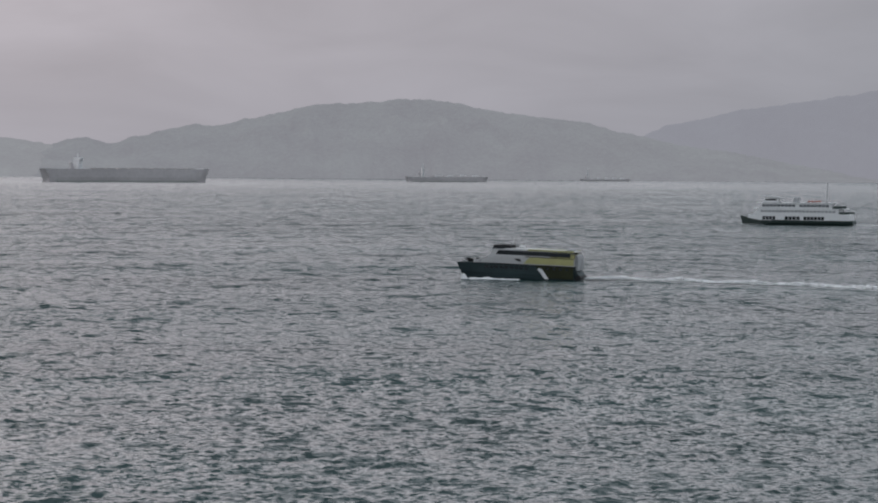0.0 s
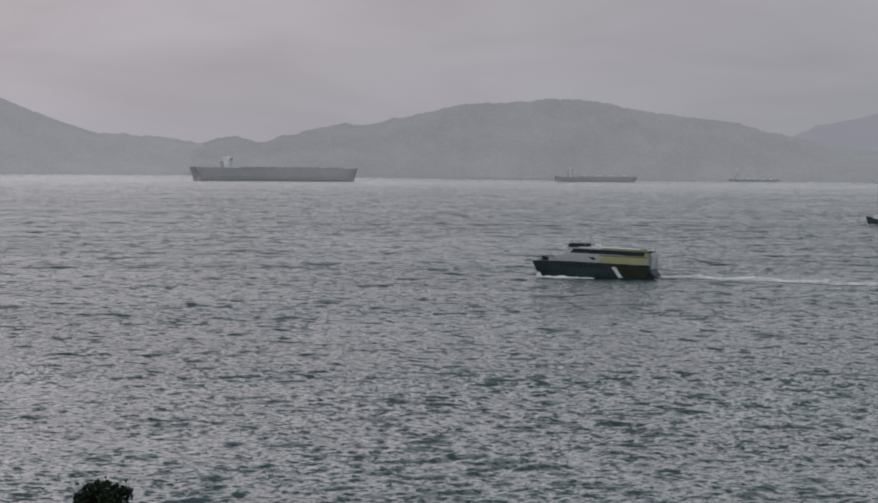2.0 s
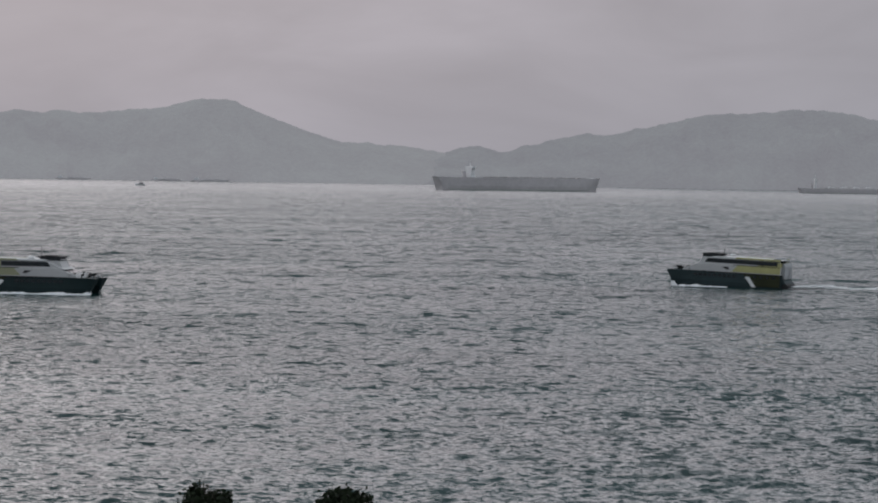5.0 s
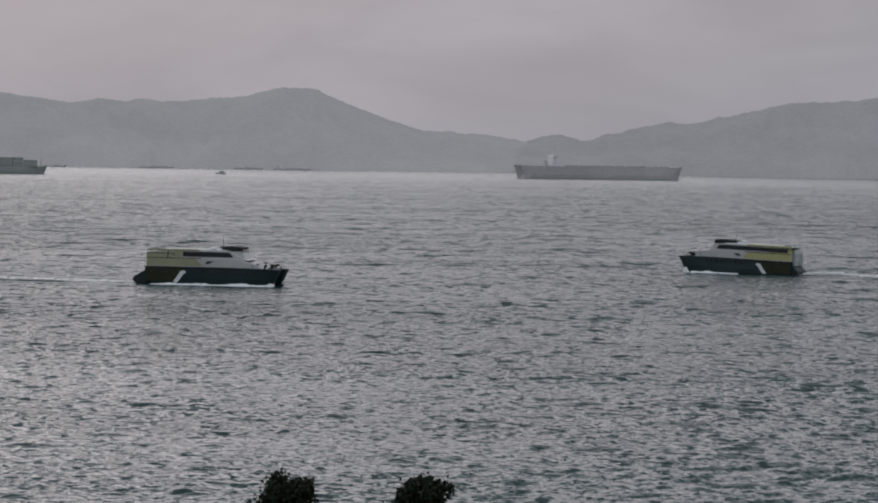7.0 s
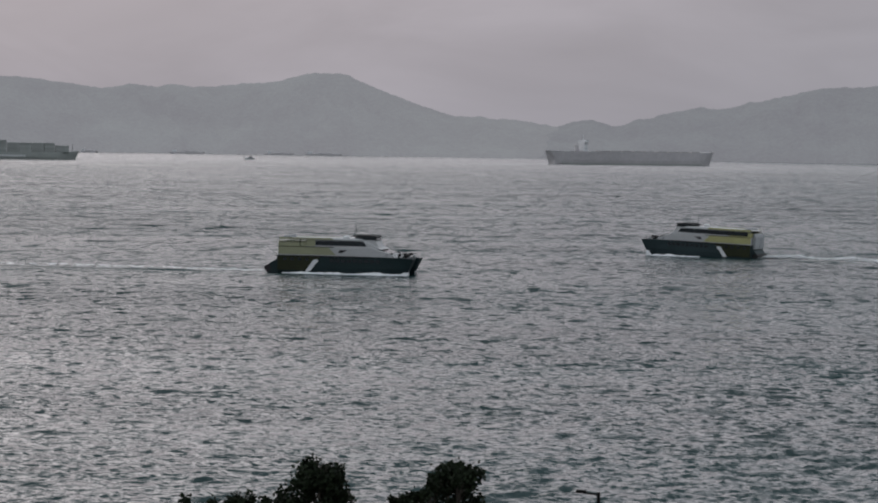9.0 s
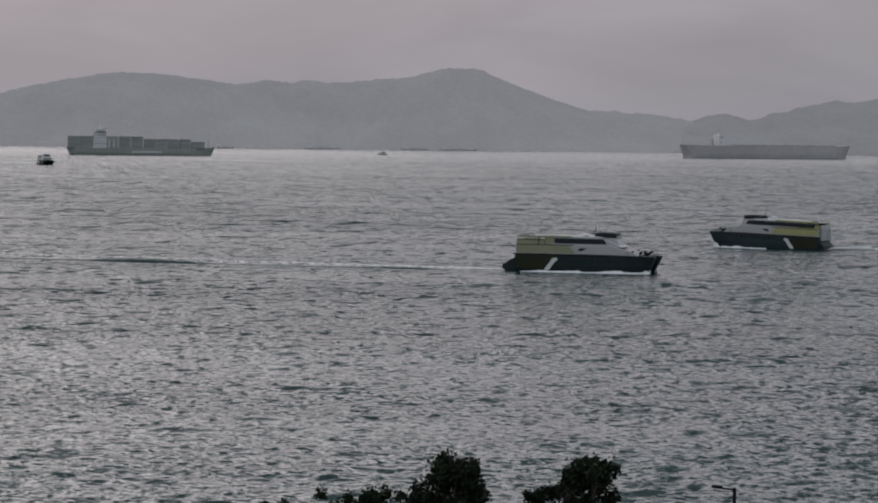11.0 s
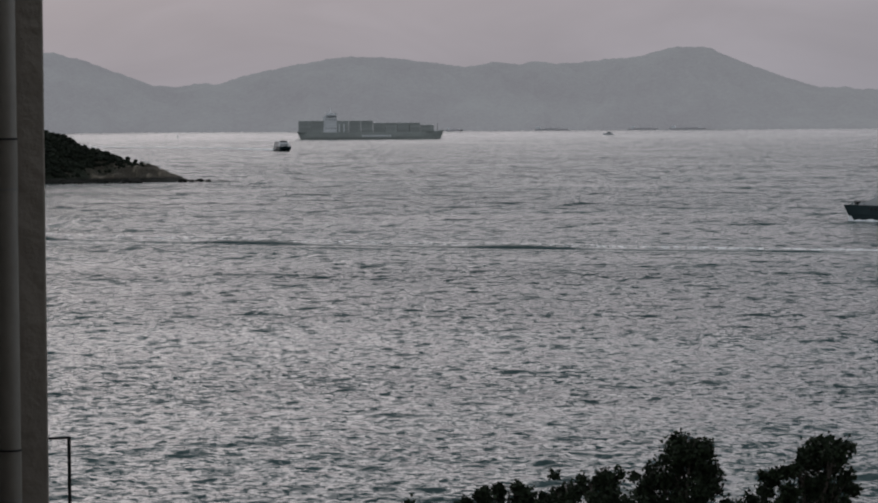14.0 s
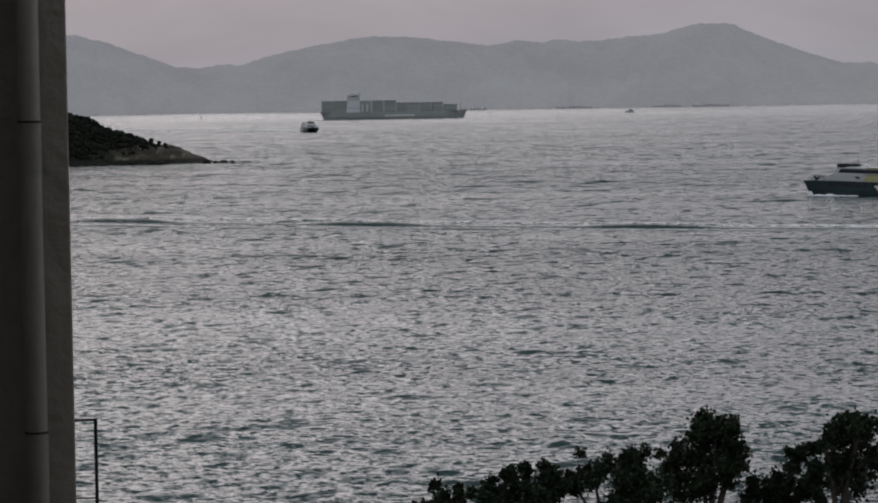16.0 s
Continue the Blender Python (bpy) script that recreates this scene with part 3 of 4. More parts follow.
    for s in (-1, 1):
        built("exhaust_casing", M_GREY, top, lambda bm: box(bm, 3.0 + o, 4.4 + o, 2.0 * s - 0.5, 2.0 * s + 0.5, 6.9, 7.35, 0.08))
    return top


ferry_out = build_ferry("two-hulled passenger ferry, dark hull, white cabin with yellow bands", M_YELLOW, M_OLIVE, M_NAVY_LIT, "yellow painted band", 3.2, 14, 1.0)
ferry_in = build_ferry("two-hulled passenger ferry, dark hull, pale cream aft cabin bands", M_CREAM, M_OLIVE, M_NAVY, "pale yellow-cream painted band", 9.7, 8)
ferry_far = build_ferry("small far-off two-hulled ferry with white cabin and dark sides", M_WHITE, M_GREY, M_NAVY, "white painted band", 8.2, 9)


def foam_strip(name, label, length, width0, width1, count, size, seed, dens=1.0, edge=0.0, x0=-15.0, bend=0.0, lift=0.2):
    """Churned foam lying on the water behind a vessel: many thin uneven flecks."""
    r = random.Random(seed)
    bm = bmesh.new()
    for _ in range(count):
        f = r.random() ** (1.0 + dens)
        w = width0 + (width1 - width0) * f
        y = r.gauss(0, 0.35) * w
        if edge and r.random() < edge:
            y = r.choice((-1, 1)) * w * (0.9 + 0.12 * r.gauss(0, 1))
        x = x0 - f * length
        s = size * (0.35 + r.random()) * (1 - 0.5 * f)
        n = 7
        y += bend * (f * length) ** 2
        z = 0.2 + lift * r.random() ** 1.5 * (0.4 + 0.6 * math.sin(x * 0.21 + seed) ** 2)
        cen = bm.verts.new((x, y, z + 0.12 * s))
        ring = [bm.verts.new((x + 2.2 * s * math.cos(6.283 * i / n) * (0.6 + 0.6 * r.random()), y + 0.7 * s * math.sin(6.283 * i / n) * (0.6 + 0.6 * r.random()), z)) for i in range(n)]
        for i in range(n):
            bm.faces.new((cen, ring[i], ring[(i + 1) % n]))
    ob = part(name, bm, M_FOAM)
    return tagged(ob, label, "foam", kind="stuff")


def bow_wave(name, label, seed, height=0.5, run=25.0, plume=0.0):
    """White water thrown along a ferry's two hulls: a wavering crest, torn at its top, and a plume at each stem."""
    r = random.Random(seed)
    bm = bmesh.new()
    for s in (-1, 1):
        n = 110
        vs = []
        for i in range(n + 1):
            f = i / n
            x = 13.7 - run * f
            swell = 0.5 + 0.8 * noise.noise(Vector((f * 5.5, seed, s))) + 0.35 * noise.noise(Vector((f * 19, seed + 3, s)))
            h = max(0.03, height * swell * (1.0 - 0.7 * f) * (0.8 + 0.4 * r.random()) + plume * max(0, 1 - f * run / 1.6))
            yo = 4.3 + 0.5 * f + 0.1 * r.random() - 1.2 * max(0, 1 - f * run / 2.5)
            base = 0.14 + 0.22 * max(0, swell - 0.5)
            wide = 0.25 + 0.55 * max(0, swell)
            vs.append([bm.verts.new((x, s * (yo - 0.4), base)), bm.verts.new((x, s * (yo - 0.05), base + h)), bm.verts.new((x, s * (yo + 0.12), base + 0.55 * h)), bm.verts.new((x, s * (yo + wide), 0.02))])
        for p, q in zip(vs, vs[1:]):
            for k in range(3):
                bm.faces.new((p[k], p[k + 1], q[k + 1], q[k]))
    ob = part(name, bm, M_FOAM, None, "", True)
    return tagged(ob, label, "foam", kind="stuff")


wake_out = foam_strip("ferry_wake", "white churned foam trail on the sea behind a ferry", 190, 3.4, 9.0, 3200, 0.42, 3, 0.7, bend=0.005, lift=0.9)
wake_in = foam_strip("ferry_wake", "thin broken foam trail on the sea behind a ferry", 260, 2.5, 9, 700, 0.35, 4, 0.6, 0.4, bend=0.0006)
wake_far = foam_strip("boat_wake", "pale foam trail behind a far-off boat", 330, 3, 12, 2600, 2.3, 5, 0.0, x0=-14, bend=-0.00134)
bow_out = bow_wave("bow_wave", "white water along a ferry's dark hull", 11, 0.5, 14.0, 2.0)
bow_in = bow_wave("bow_wave", "white water along a ferry's dark hull", 12, 0.62, 25.0, 0.5)


def wash_ridges(name, label, length, offsets, seed, bend):
    """Long low smooth swells that spread behind a ferry."""
    verts, quads = [], []
    for q, (y0, spread, h, w) in enumerate(offsets):
        n = int(length / 1.5)
        i = np.arange(n)
        x = -14 - i * 1.5
        wob = np.array([noise.noise(Vector((k * 0.09, q * 7.1, seed))) for k in i])
        amp = h * np.clip(0.45 + 1.7 * np.array([noise.noise(Vector((k * 0.05, q * 3.3, seed + 4))) for k in i]), 0.4, 1.25) * np.clip(i / 12, 0, 1) * np.clip((n - i) / 30, 0, 1)
        y = y0 + spread * i / n + wob * 0.8 + bend * (i * 1.5) ** 2
        base = len(verts)
        for k in range(n):
            for f, z in ((-1, 0), (-0.55, 0.45), (-0.15, 1), (0.25, 0.8), (0.6, 0.3), (1, 0)):
                verts.append((x[k], y[k] + f * w, 0.02 + (z * amp[k] if z else -0.35)))
        quads.append(grid_quads(n, 6) + base)
    ob = raw_mesh(name, np.array(verts), np.concatenate(quads), M_SLICK)
    return tagged(ob, label, "wake", kind="stuff")


wash_in = wash_ridges("ferry_wash", "long low wash waves trailing behind a ferry", 300, [(-4.5, -9, 0.62, 1.7), (4.5, 12, 0.35, 3.0), (-9, -26, 0.34, 1.6)], 2.0, 0.0006)
wash_out = wash_ridges("ferry_wash", "long low wash waves trailing behind a ferry", 220, [(-4.5, -10, 0.4, 2.4), (4.5, 10, 0.4, 2.4)], 5.0, 0.005)


def build_old_ferry():
    """A white three-decked ferry, 50 m long; x forward, midships at 0."""
    top = tagged(new("passenger_ferry"), "white three-decked passenger ferry with dark green hull", "ferry")

    def shape(bm):
        rings = []
        for f in (0, 0.05, 0.15, 0.5, 0.8, 0.92, 1.0):
            w = 5.6 * (1 - max(0, (f - 0.72) / 0.28) ** 2 * 0.93) * (1 - max(0, (0.1 - f) / 0.1) * 0.25)
            d = 2.1 + max(0, (f - 0.7) / 0.3) ** 2 * 2.0
            x = -25 + 51.6 * f
            rk = 1.6 * max(0, (f - 0.85) / 0.15)
            rings.append([(x, w, d), (x - rk * 0.5, w * 0.94, 0.8), (x - rk, w * 0.5, -1), (x - rk, -w * 0.5, -1), (x - rk * 0.5, -w * 0.94, 0.8), (x, -w, d)])
        loft(bm, rings)

    built("hull", M_GREEN, top, shape, "dark green hull")
    built("lower_deck", M_BRIGHT, top, lambda bm: prism(bm, [(-24, 2.0), (-24, 4.9), (17, 4.9), (22.0, 4.3), (22.0, 3.0), (16, 2.0)], -5.3, 5.3, 0.1))
    built("middle_deck", M_BRIGHT, top, lambda bm: prism(bm, [(-19, 4.9), (-19, 7.3), (17, 7.3), (19.5, 4.8)], -5.2, 5.2, 0.1))
    built("upper_deck", M_BRIGHT, top, lambda bm: prism(bm, [(-15, 7.3), (-15, 9.7), (15.5, 9.7), (17.5, 7.3)], -4.9, 4.9, 0.1))
    built("upper_roof", M_BRIGHT, top, lambda bm: box(bm, -16.5, 18.2, -5.2, 5.2, 9.7, 9.95, 0.05))
    built("middle_roof", M_PALE, top, lambda bm: box(bm, -22, 20.0, -5.4, 5.4, 7.2, 7.4, 0.05))
    built("wheelhouse", M_BRIGHT, top, lambda bm: prism(bm, [(9, 9.95), (9, 11.6), (14.5, 11.9), (16, 9.95)], -3, 3, 0.1))
    built("wheelhouse_roof", M_GREY, top, lambda bm: prism(bm, [(7, 11.6), (7, 11.9), (16.6, 12.9), (16.6, 12.6)], -3.6, 3.6))
    for s in (-1, 1):
        for a, b in ((-12.5, -3), (-1.5, 5.5), (9.5, 15.5)):
            n = int((b - a) / 1.5)
            for k in range(n):
                x = a + (b - a) * k / n
                built("lower_opening", M_GLASS, top, lambda bm: box(bm, x, x + (b - a) / n - 0.25, 5.3 * s - 0.08, 5.3 * s + 0.08, 2.3, 3.8))
        for k in range(20):
            x = -17.5 + k * 1.7
            built("deck_window", M_GREY, top, lambda bm: box(bm, x, x + 1.35, 5.2 * s - 0.06, 5.2 * s + 0.06, 5.6, 6.5))
        for k in range(18):
            x = -14.5 + k * 1.68
            if k in (8,):
                continue
            built("deck_window", M_TINT, top, lambda bm: box(bm, x, x + 1.45, 4.9 * s - 0.06, 4.9 * s + 0.06, 8.0, 9.1))
        built("stern_awning", M_GREEN, top, lambda bm: box(bm, -24, -18.6, 4.6 * s - 0.5, 4.6 * s + 0.5, 5.0, 5.9, 0.1))
        built("stern_awning", M_GREEN, top, lambda bm: box(bm, -20.5, -16, 4.3 * s - 0.5, 4.3 * s + 0.5, 7.4, 8.5, 0.1))
        built("wheelhouse_window", M_GLASS, top, lambda bm: box(bm, 9.6, 14.6, 3 * s - 0.05, 3 * s + 0.05, 10.7, 11.4))
    built("funnel", M_GREY, top, lambda bm: prism(bm, [(0, 9.95), (-0.6, 12.2), (2.2, 12.2), (2.6, 9.95)], -1.2, 1.2, 0.2))
    for s in (-1, 1):
        for k in range(3):
            built("life_raft", M_RAFT, top, lambda bm: rod(bm, (-9 + 1.6 * k, 3.6 * s, 10.4), (-8 + 1.6 * k, 3.6 * s, 10.4), 0.45), "faded red life raft canister")
    built("mast", M_GREY, top, lambda bm: (rod(bm, (-12.5, 0, 9.9), (-12.7, 0, 18.5), 0.22, 0.1), rod(bm, (-12.6, -1.4, 15), (-12.6, 1.4, 15), 0.08)))
    return top


old_ferry = build_old_ferry()
old_wake = foam_strip("ferry_wake", "pale foam trail behind a white ferry", 110, 3, 7, 700, 0.6, 6, 0.5, x0=-25)
old_bow = foam_strip("bow_wave", "white water at a ferry's bow", 12, 5.5, 6.5, 160, 0.5, 8, 0.3, 0.9, x0=24)


# ---------------- ships at anchor ----------------
def ship_hull(bm, L, beam, deck, fore, aft):
    rings = []
    for f in (0, 0.02, 0.07, 0.2, 0.5, 0.85, 0.93, 0.97, 1.0):
        w = beam / 2 * (1 - max(0, (f - 0.84) / 0.16) ** 2 * 0.96) * (1 - max(0, (0.08 - f) / 0.08) * 0.3)
        d = deck + max(0, (f - 0.9) / 0.1) * fore + max(0, (0.1 - f) / 0.1) * aft
        x = L * (f - 0.5)
        rk = L * 0.03 * max(0, (f - 0.9) / 0.1)
        st = L * 0.025 * max(0, (0.07 - f) / 0.07)
        rings.append([(x, w, d), (x - rk * 0.7 + st, w * 0.98, deck * 0.35), (x - rk * 0.9 + st, w * 0.9, -1), (x - rk * 0.9 + st, -w * 0.9, -1), (x - rk * 0.7 + st, -w * 0.98, deck * 0.35), (x, -w, d)])
    loft(bm, rings)


def tower(top, x, w, y, z0, z1, floors, material):
    """The accommodation block with its rows of windows, bridge wings and funnel."""
    built("accommodation", material, top, lambda bm: [box(bm, x - w / 2 + 0.2 * k, x + w / 2 - 0.1 * k, -y, y, z0 + (z1 - z0) * k / floors, z0 + (z1 - z0) * (k + 0.92) / floors, 0.1) for k in range(floors)])
    built("bridge", material, top, lambda bm: box(bm, x - w * 0.3, x + w * 0.45, -y * 1.35, y * 1.35, z1, z1 + 2.6, 0.2))
    for s in (-1, 1):
        for k in range(floors):
            if k % 3 != 1:
                continue
            z = z0 + (z1 - z0) * (k + 0.35) / floors
            for q in range(4):
                built("cabin_window", M_GREY, top, lambda bm: box(bm, x - w * 0.32 + q * w * 0.2, x - w * 0.22 + q * w * 0.2, y * s - 0.15, y * s + 0.15, z, z + 0.9))
    built("bridge_window", M_GLASS, top, lambda bm: box(bm, x + w * 0.4, x + w * 0.47, -y * 1.25, y * 1.25, z1 + 1.1, z1 + 2.1))
    built("radar_mast", M_PALE, top, lambda bm: (rod(bm, (x, 0, z1 + 2.6), (x, 0, z1 + 9), 0.6, 0.3), rod(bm, (x, -2.5, z1 + 6), (x, 2.5, z1 + 6), 0.3)))


def build_bulker(L, deck, beam, th, seed, label, hullmat, tw=0.21):
    top = tagged(new("cargo_ship"), label, "ship")
    built("hull", hullmat, top, lambda bm: ship_hull(bm, L, beam, deck, deck * 0.07, deck * 0.02))
    built("boot_top", M_CHULL, top, lambda bm: prism(bm, [(-L * 0.43, 0.1), (-L * 0.44, deck * 0.12), (L * 0.4, deck * 0.12), (L * 0.4, 0.1)], -beam * 0.497, beam * 0.497))
    n = 9
    for k in range(n):
        x = -L * 0.2 + k * L * 0.62 / n
        built("hatch_cover", M_DECK, top, lambda bm: box(bm, x, x + L * 0.05, -beam * 0.3, beam * 0.3, deck - 0.2, deck + deck * 0.07, 0.2))
    for k in range(4 if L < 150 else 0):
        x = -L * 0.14 + k * L * 0.15
        built("deck_crane", M_PALE, top, lambda bm: (rod(bm, (x, 0, deck), (x, 0, deck + th * 0.22), 1.3, 1.0), rod(bm, (x, 0, deck + th * 0.2), (x + L * 0.07, 0, deck + th * 0.13), 0.5, 0.3)))
    tower(top, -L * (0.5 - tw), L * 0.026, beam * 0.3, deck, deck + th, 5, M_PALE)
    built("funnel", M_HULL, top, lambda bm: prism(bm, [(-L * (0.545 - tw), deck), (-L * (0.55 - tw), deck + th * 0.7), (-L * (0.53 - tw), deck + th * 0.7), (-L * (0.525 - tw), deck)], -2, 2, 0.3))
    return top


bulker = build_bulker(220, 16.0, 32, 11, 1, "large grey bulk carrier lying at anchor, hazy in the distance", M_HULL)
bulker.matrix_world = pose(*polar(3.30, 3450), 0, 0, 0, 18)
coaster = build_bulker(116, 7.0, 18, 10, 2, "smaller grey cargo ship lying at anchor far off", M_HULL, 0.2)
coaster.matrix_world = pose(*polar(9.9, 3850), 0, 0, 0, 0)
faint = build_bulker(78, 3.2, 14, 8, 3, "faint low cargo ship near the far shore", M_HULL, 0.16)
faint.matrix_world = pose(*polar(13.15, 4280), 0, 0, 0, -10)


def build_container_ship():
    top = tagged(new("container_ship"), "grey-green container ship stacked with boxes, white bridge tower", "ship")
    L, deck = 158.0, 7.5
    built("hull", M_CHULL, top, lambda bm: ship_hull(bm, L, 25, deck, 2.0, 1.0))
    built("hull_lettering", M_PALE, top, lambda bm: [box(bm, -9 + 3.2 * k, -9 + 3.2 * k + 2.4, -12.62, -12.4, 2.6, 4.6) for k in range(10)], "pale bars of lettering on the hull")
    bays = [(-77, 13.9, 19.8), (-63, 12.5, 19.0), (-36, 12.6, 19.8), (-23, 12.6, 19.8), (-10, 12.6, 19.8), (3.2, 12.6, 18.2), (16.2, 12.6, 18.2), (29.2, 12.6, 18.0), (42.2, 11, 17.8), (54, 14, 15.6)]
    for x, w, zt in bays:
        tiers = int((zt - deck) / 2.5)
        n = tiers + (1 if zt - deck - 2.5 * tiers > 1.2 else 0)
        first = None
        for k in range(n):
            for q in range(6):
                if first is None:
                    first = built("container", M_BOX, top, lambda bm: box(bm, 0, w - 0.12, 0, 3.75, 0, 2.44))
                    c = first
                else:
                    c = new("container", first.data)
                    c.parent = top
                c.location = (x, -11.6 + 3.9 * q, deck + 2.5 * k)
    tower(top, -43.0, 15.0, 11.4, deck, 25.6, 6, M_PALE)
    built("lashing_bridge", M_PALE, top, lambda bm: [box(bm, -34 + 5 * k, -32.6 + 5 * k, -12.2, -11.7, deck + 0.5, 16.5) for k in range(2)])
    built("funnel", M_PALE, top, lambda bm: prism(bm, [(-51, deck), (-51, 24.5), (-47.5, 24.5), (-47.5, deck)], -3, 3, 0.4))
    built("foremast", M_STEEL, top, lambda bm: rod(bm, (72, 0, 9), (72, 0, 17), 0.4, 0.2))
    return top


container_ship = build_container_ship()
container_ship.matrix_world = pose(*polar(-9.58, 2980), 0, 0, 0, 10)


def build_barge(L, label):
    top = tagged(new("barge"), label, "barge")
    built("hull", M_HULL, top, lambda bm: prism(bm, [(-L / 2, 2.6), (-L / 2 + 2, -0.5), (L / 2 - 4, -0.5), (L / 2, 3.0), (L * 0.1, 2.4)], -5, 5, 0.2))
    built("cabin", M_PALE, top, lambda bm: box(bm, -L * 0.42, -L * 0.3, -3, 3, 2.4, 6.0, 0.3))
    built("cargo", M_HULL, top, lambda bm: prism(bm, [(-L * 0.2, 2.4), (-L * 0.12, 4.2), (L * 0.25, 4.0), (L * 0.34, 2.4)], -4, 4, 0.3))
    return top


BARGES = [(-5.85, 4300, 56), (-3.95, 4320, 46), (-3.05, 4320, 60), (-7.85, 4220, 26)]
for b, d, L in BARGES:
    build_barge(L, "low dark barge moored near the far shore").matrix_world = pose(*polar(b, d), 0, 0, 0, random.uniform(-12, 12))


def build_launch(label):
    top = tagged(new("motor_launch"), label, "boat")
    built("hull", M_PALE, top, lambda bm: loft(bm, [[(x, w, 1.6 + s), (x, w * 0.6, -0.4), (x, -w * 0.6, -0.4), (x, -w, 1.6 + s)] for x, w, s in ((-6, 1.8, 0), (0, 2.0, 0.1), (4, 1.3, 0.5), (6.4, 0.15, 0.9))]))
    built("cabin", M_WHITE, top, lambda bm: prism(bm, [(-3.5, 1.5), (-3.5, 4.0), (1, 4.2), (2.6, 1.6)], -1.4, 1.4, 0.1))
    built("cabin_window", M_GLASS, top, lambda bm: both(lambda s: box(bm, -3, 0.8, 1.4 * s - 0.04, 1.4 * s + 0.04, 2.6, 3.5)))
    built("mast", M_STEEL, top, lambda bm: rod(bm, (-0.5, 0, 4), (-0.5, 0, 7), 0.1, 0.05))
    return top


launch = build_launch("small white motor launch far out on the bay")
buoy = tagged(new("marker_buoy"), "slim grey marker buoy standing in the sea", "buoy")
built("float", M_PALE, buoy, lambda bm: rod(bm, (0, 0, -0.5), (0, 0, 1.1), 1.1, 1.0, 12))
built("tower", M_PALE, buoy, lambda bm: [rod(bm, (0.8 * math.cos(a), 0.8 * math.sin(a), 1.0), (0.15 * math.cos(a), 0.15 * math.sin(a), 5.5), 0.12) for a in (0, 2.1, 4.2)])
buoy.matrix_world = pose(*polar(-13.55, 3300), 0)


# ---------------- headland ----------------
def build_headland():
    xs, ys = np.arange(-620, -236, 1.5), np.arange(1010, 1290, 1.8)
    X, Y = np.meshgrid(xs, ys, indexing="xy")
    n1 = np.array([[noise.fractal(Vector((x * 0.03, y * 0.03, 2)), 1.0, 2.1, 6) for x in xs] for y in ys])
    n2 = np.array([[noise.fractal(Vector((x * 0.14, y * 0.14, 5)), 0.8, 2.2, 4) for x in xs] for y in ys])
    n3 = np.array([[abs(noise.noise(Vector((x * 0.33 + 0.1 * y, y * 0.12, 9)))) for x in xs] for y in ys])
    u = np.clip((-257 - X) / 55, 0, 7)  # along the spine from the tip
    crest = np.interp(u, [0, 0.16, 0.33, 0.53, 0.73, 1.0, 1.6, 3, 7], [0.5, 3.4, 7.2, 8.6, 10.4, 17.2, 27.5, 39, 50])
    axis_y = 1092 + 3 * u
    half = 7 + 44 * np.minimum(u, 1.6) ** 0.75
    v = np.abs(Y - axis_y) / half
    Z = crest * np.clip(1 - v ** 1.6, -0.3, 1) + (n1 * 1.6 + n2 * 2.0 + n3 * 1.6) * np.clip(crest / 8, 0.25, 1.1) - 0.8
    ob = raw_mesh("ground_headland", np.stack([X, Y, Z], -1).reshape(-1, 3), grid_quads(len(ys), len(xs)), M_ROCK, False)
    tagged(ob, "rocky headland with bare pale rock sloping to the sea", "headland", kind="structure")
    r = random.Random(5)
    bm = bmesh.new()
    count = 0
    while count < 15000:
        i, j = r.randrange(len(ys)), r.randrange(len(xs))
        x, y, z = xs[j], ys[i], Z[i, j]
        uu = (-257 - x) / 55
        green = uu + 0.35 * n1[i, j] + 0.05 * (z - 8)
        if uu > 2.0 and r.random() < 0.93:
            continue
        if z < 2.2 or green < 0.3 or (green < 0.55 and r.random() < 0.8) or (y > 1125 and r.random() < 0.7):
            continue
        count += 1
        s = 0.4 + 1.0 * r.random() ** 2.2
        c = Vector((x, y, z + 0.3 * s))
        ring = []
        for lvl, (zz, rr, m) in enumerate(((-0.5, 0.8, 6), (0.25, 1.0, 6), (0.8, 0.55, 6))):
            ring.append([bm.verts.new(c + Vector((math.cos(6.283 * k / m + lvl) * rr * s * r.uniform(0.6, 1.2), math.sin(6.283 * k / m + lvl) * rr * s * r.uniform(0.6, 1.2), zz * s * r.uniform(0.7, 1.2)))) for k in range(m)])
        for a, b in zip(ring, ring[1:]):
            for k in range(6):
                bm.faces.new((a[k], a[(k + 1) % 6], b[(k + 1) % 6], b[k]))
        bm.faces.new(ring[-1])
    sc = part("headland_scrub", bm, M_SCRUB)
    tagged(sc, "dark scrub and low trees covering the headland", "scrub", kind="stuff")
    for k in range(16):
        a = r.uniform(0, 1)
        x, y = -250 - 48 * a + r.uniform(-3, 3), 1090 - 6 - 42 * a ** 0.8 + r.uniform(-3, 3)
        s = r.uniform(0.8, 2.2)
        bmr = bmesh.new()
        bmesh.ops.create_icosphere(bmr, subdivisions=2, radius=s)
        for vv in bmr.verts:
            vv.co *= 1 + 0.35 * noise.noise(vv.co * 1.3 + Vector((k, 0, 0)))
            vv.co.z *= 0.7
        rock = part("shore_rock", bmr, M_ROCK)
        rock.matrix_world = pose(x, y, 0.1 * s)
        tagged(rock, "weathered boulder at the foot of the headland", "rock", "rocks below the headland")


build_headland()


# ---------------- the slope below the camera ----------------
def slope_z(x, y):
    base = np.interp(y, [-60, -5, 20, 70, 100, 130, 160], [16, 15.5, 13, 9.2, 7.5, 2.0, -4.0])
    return base


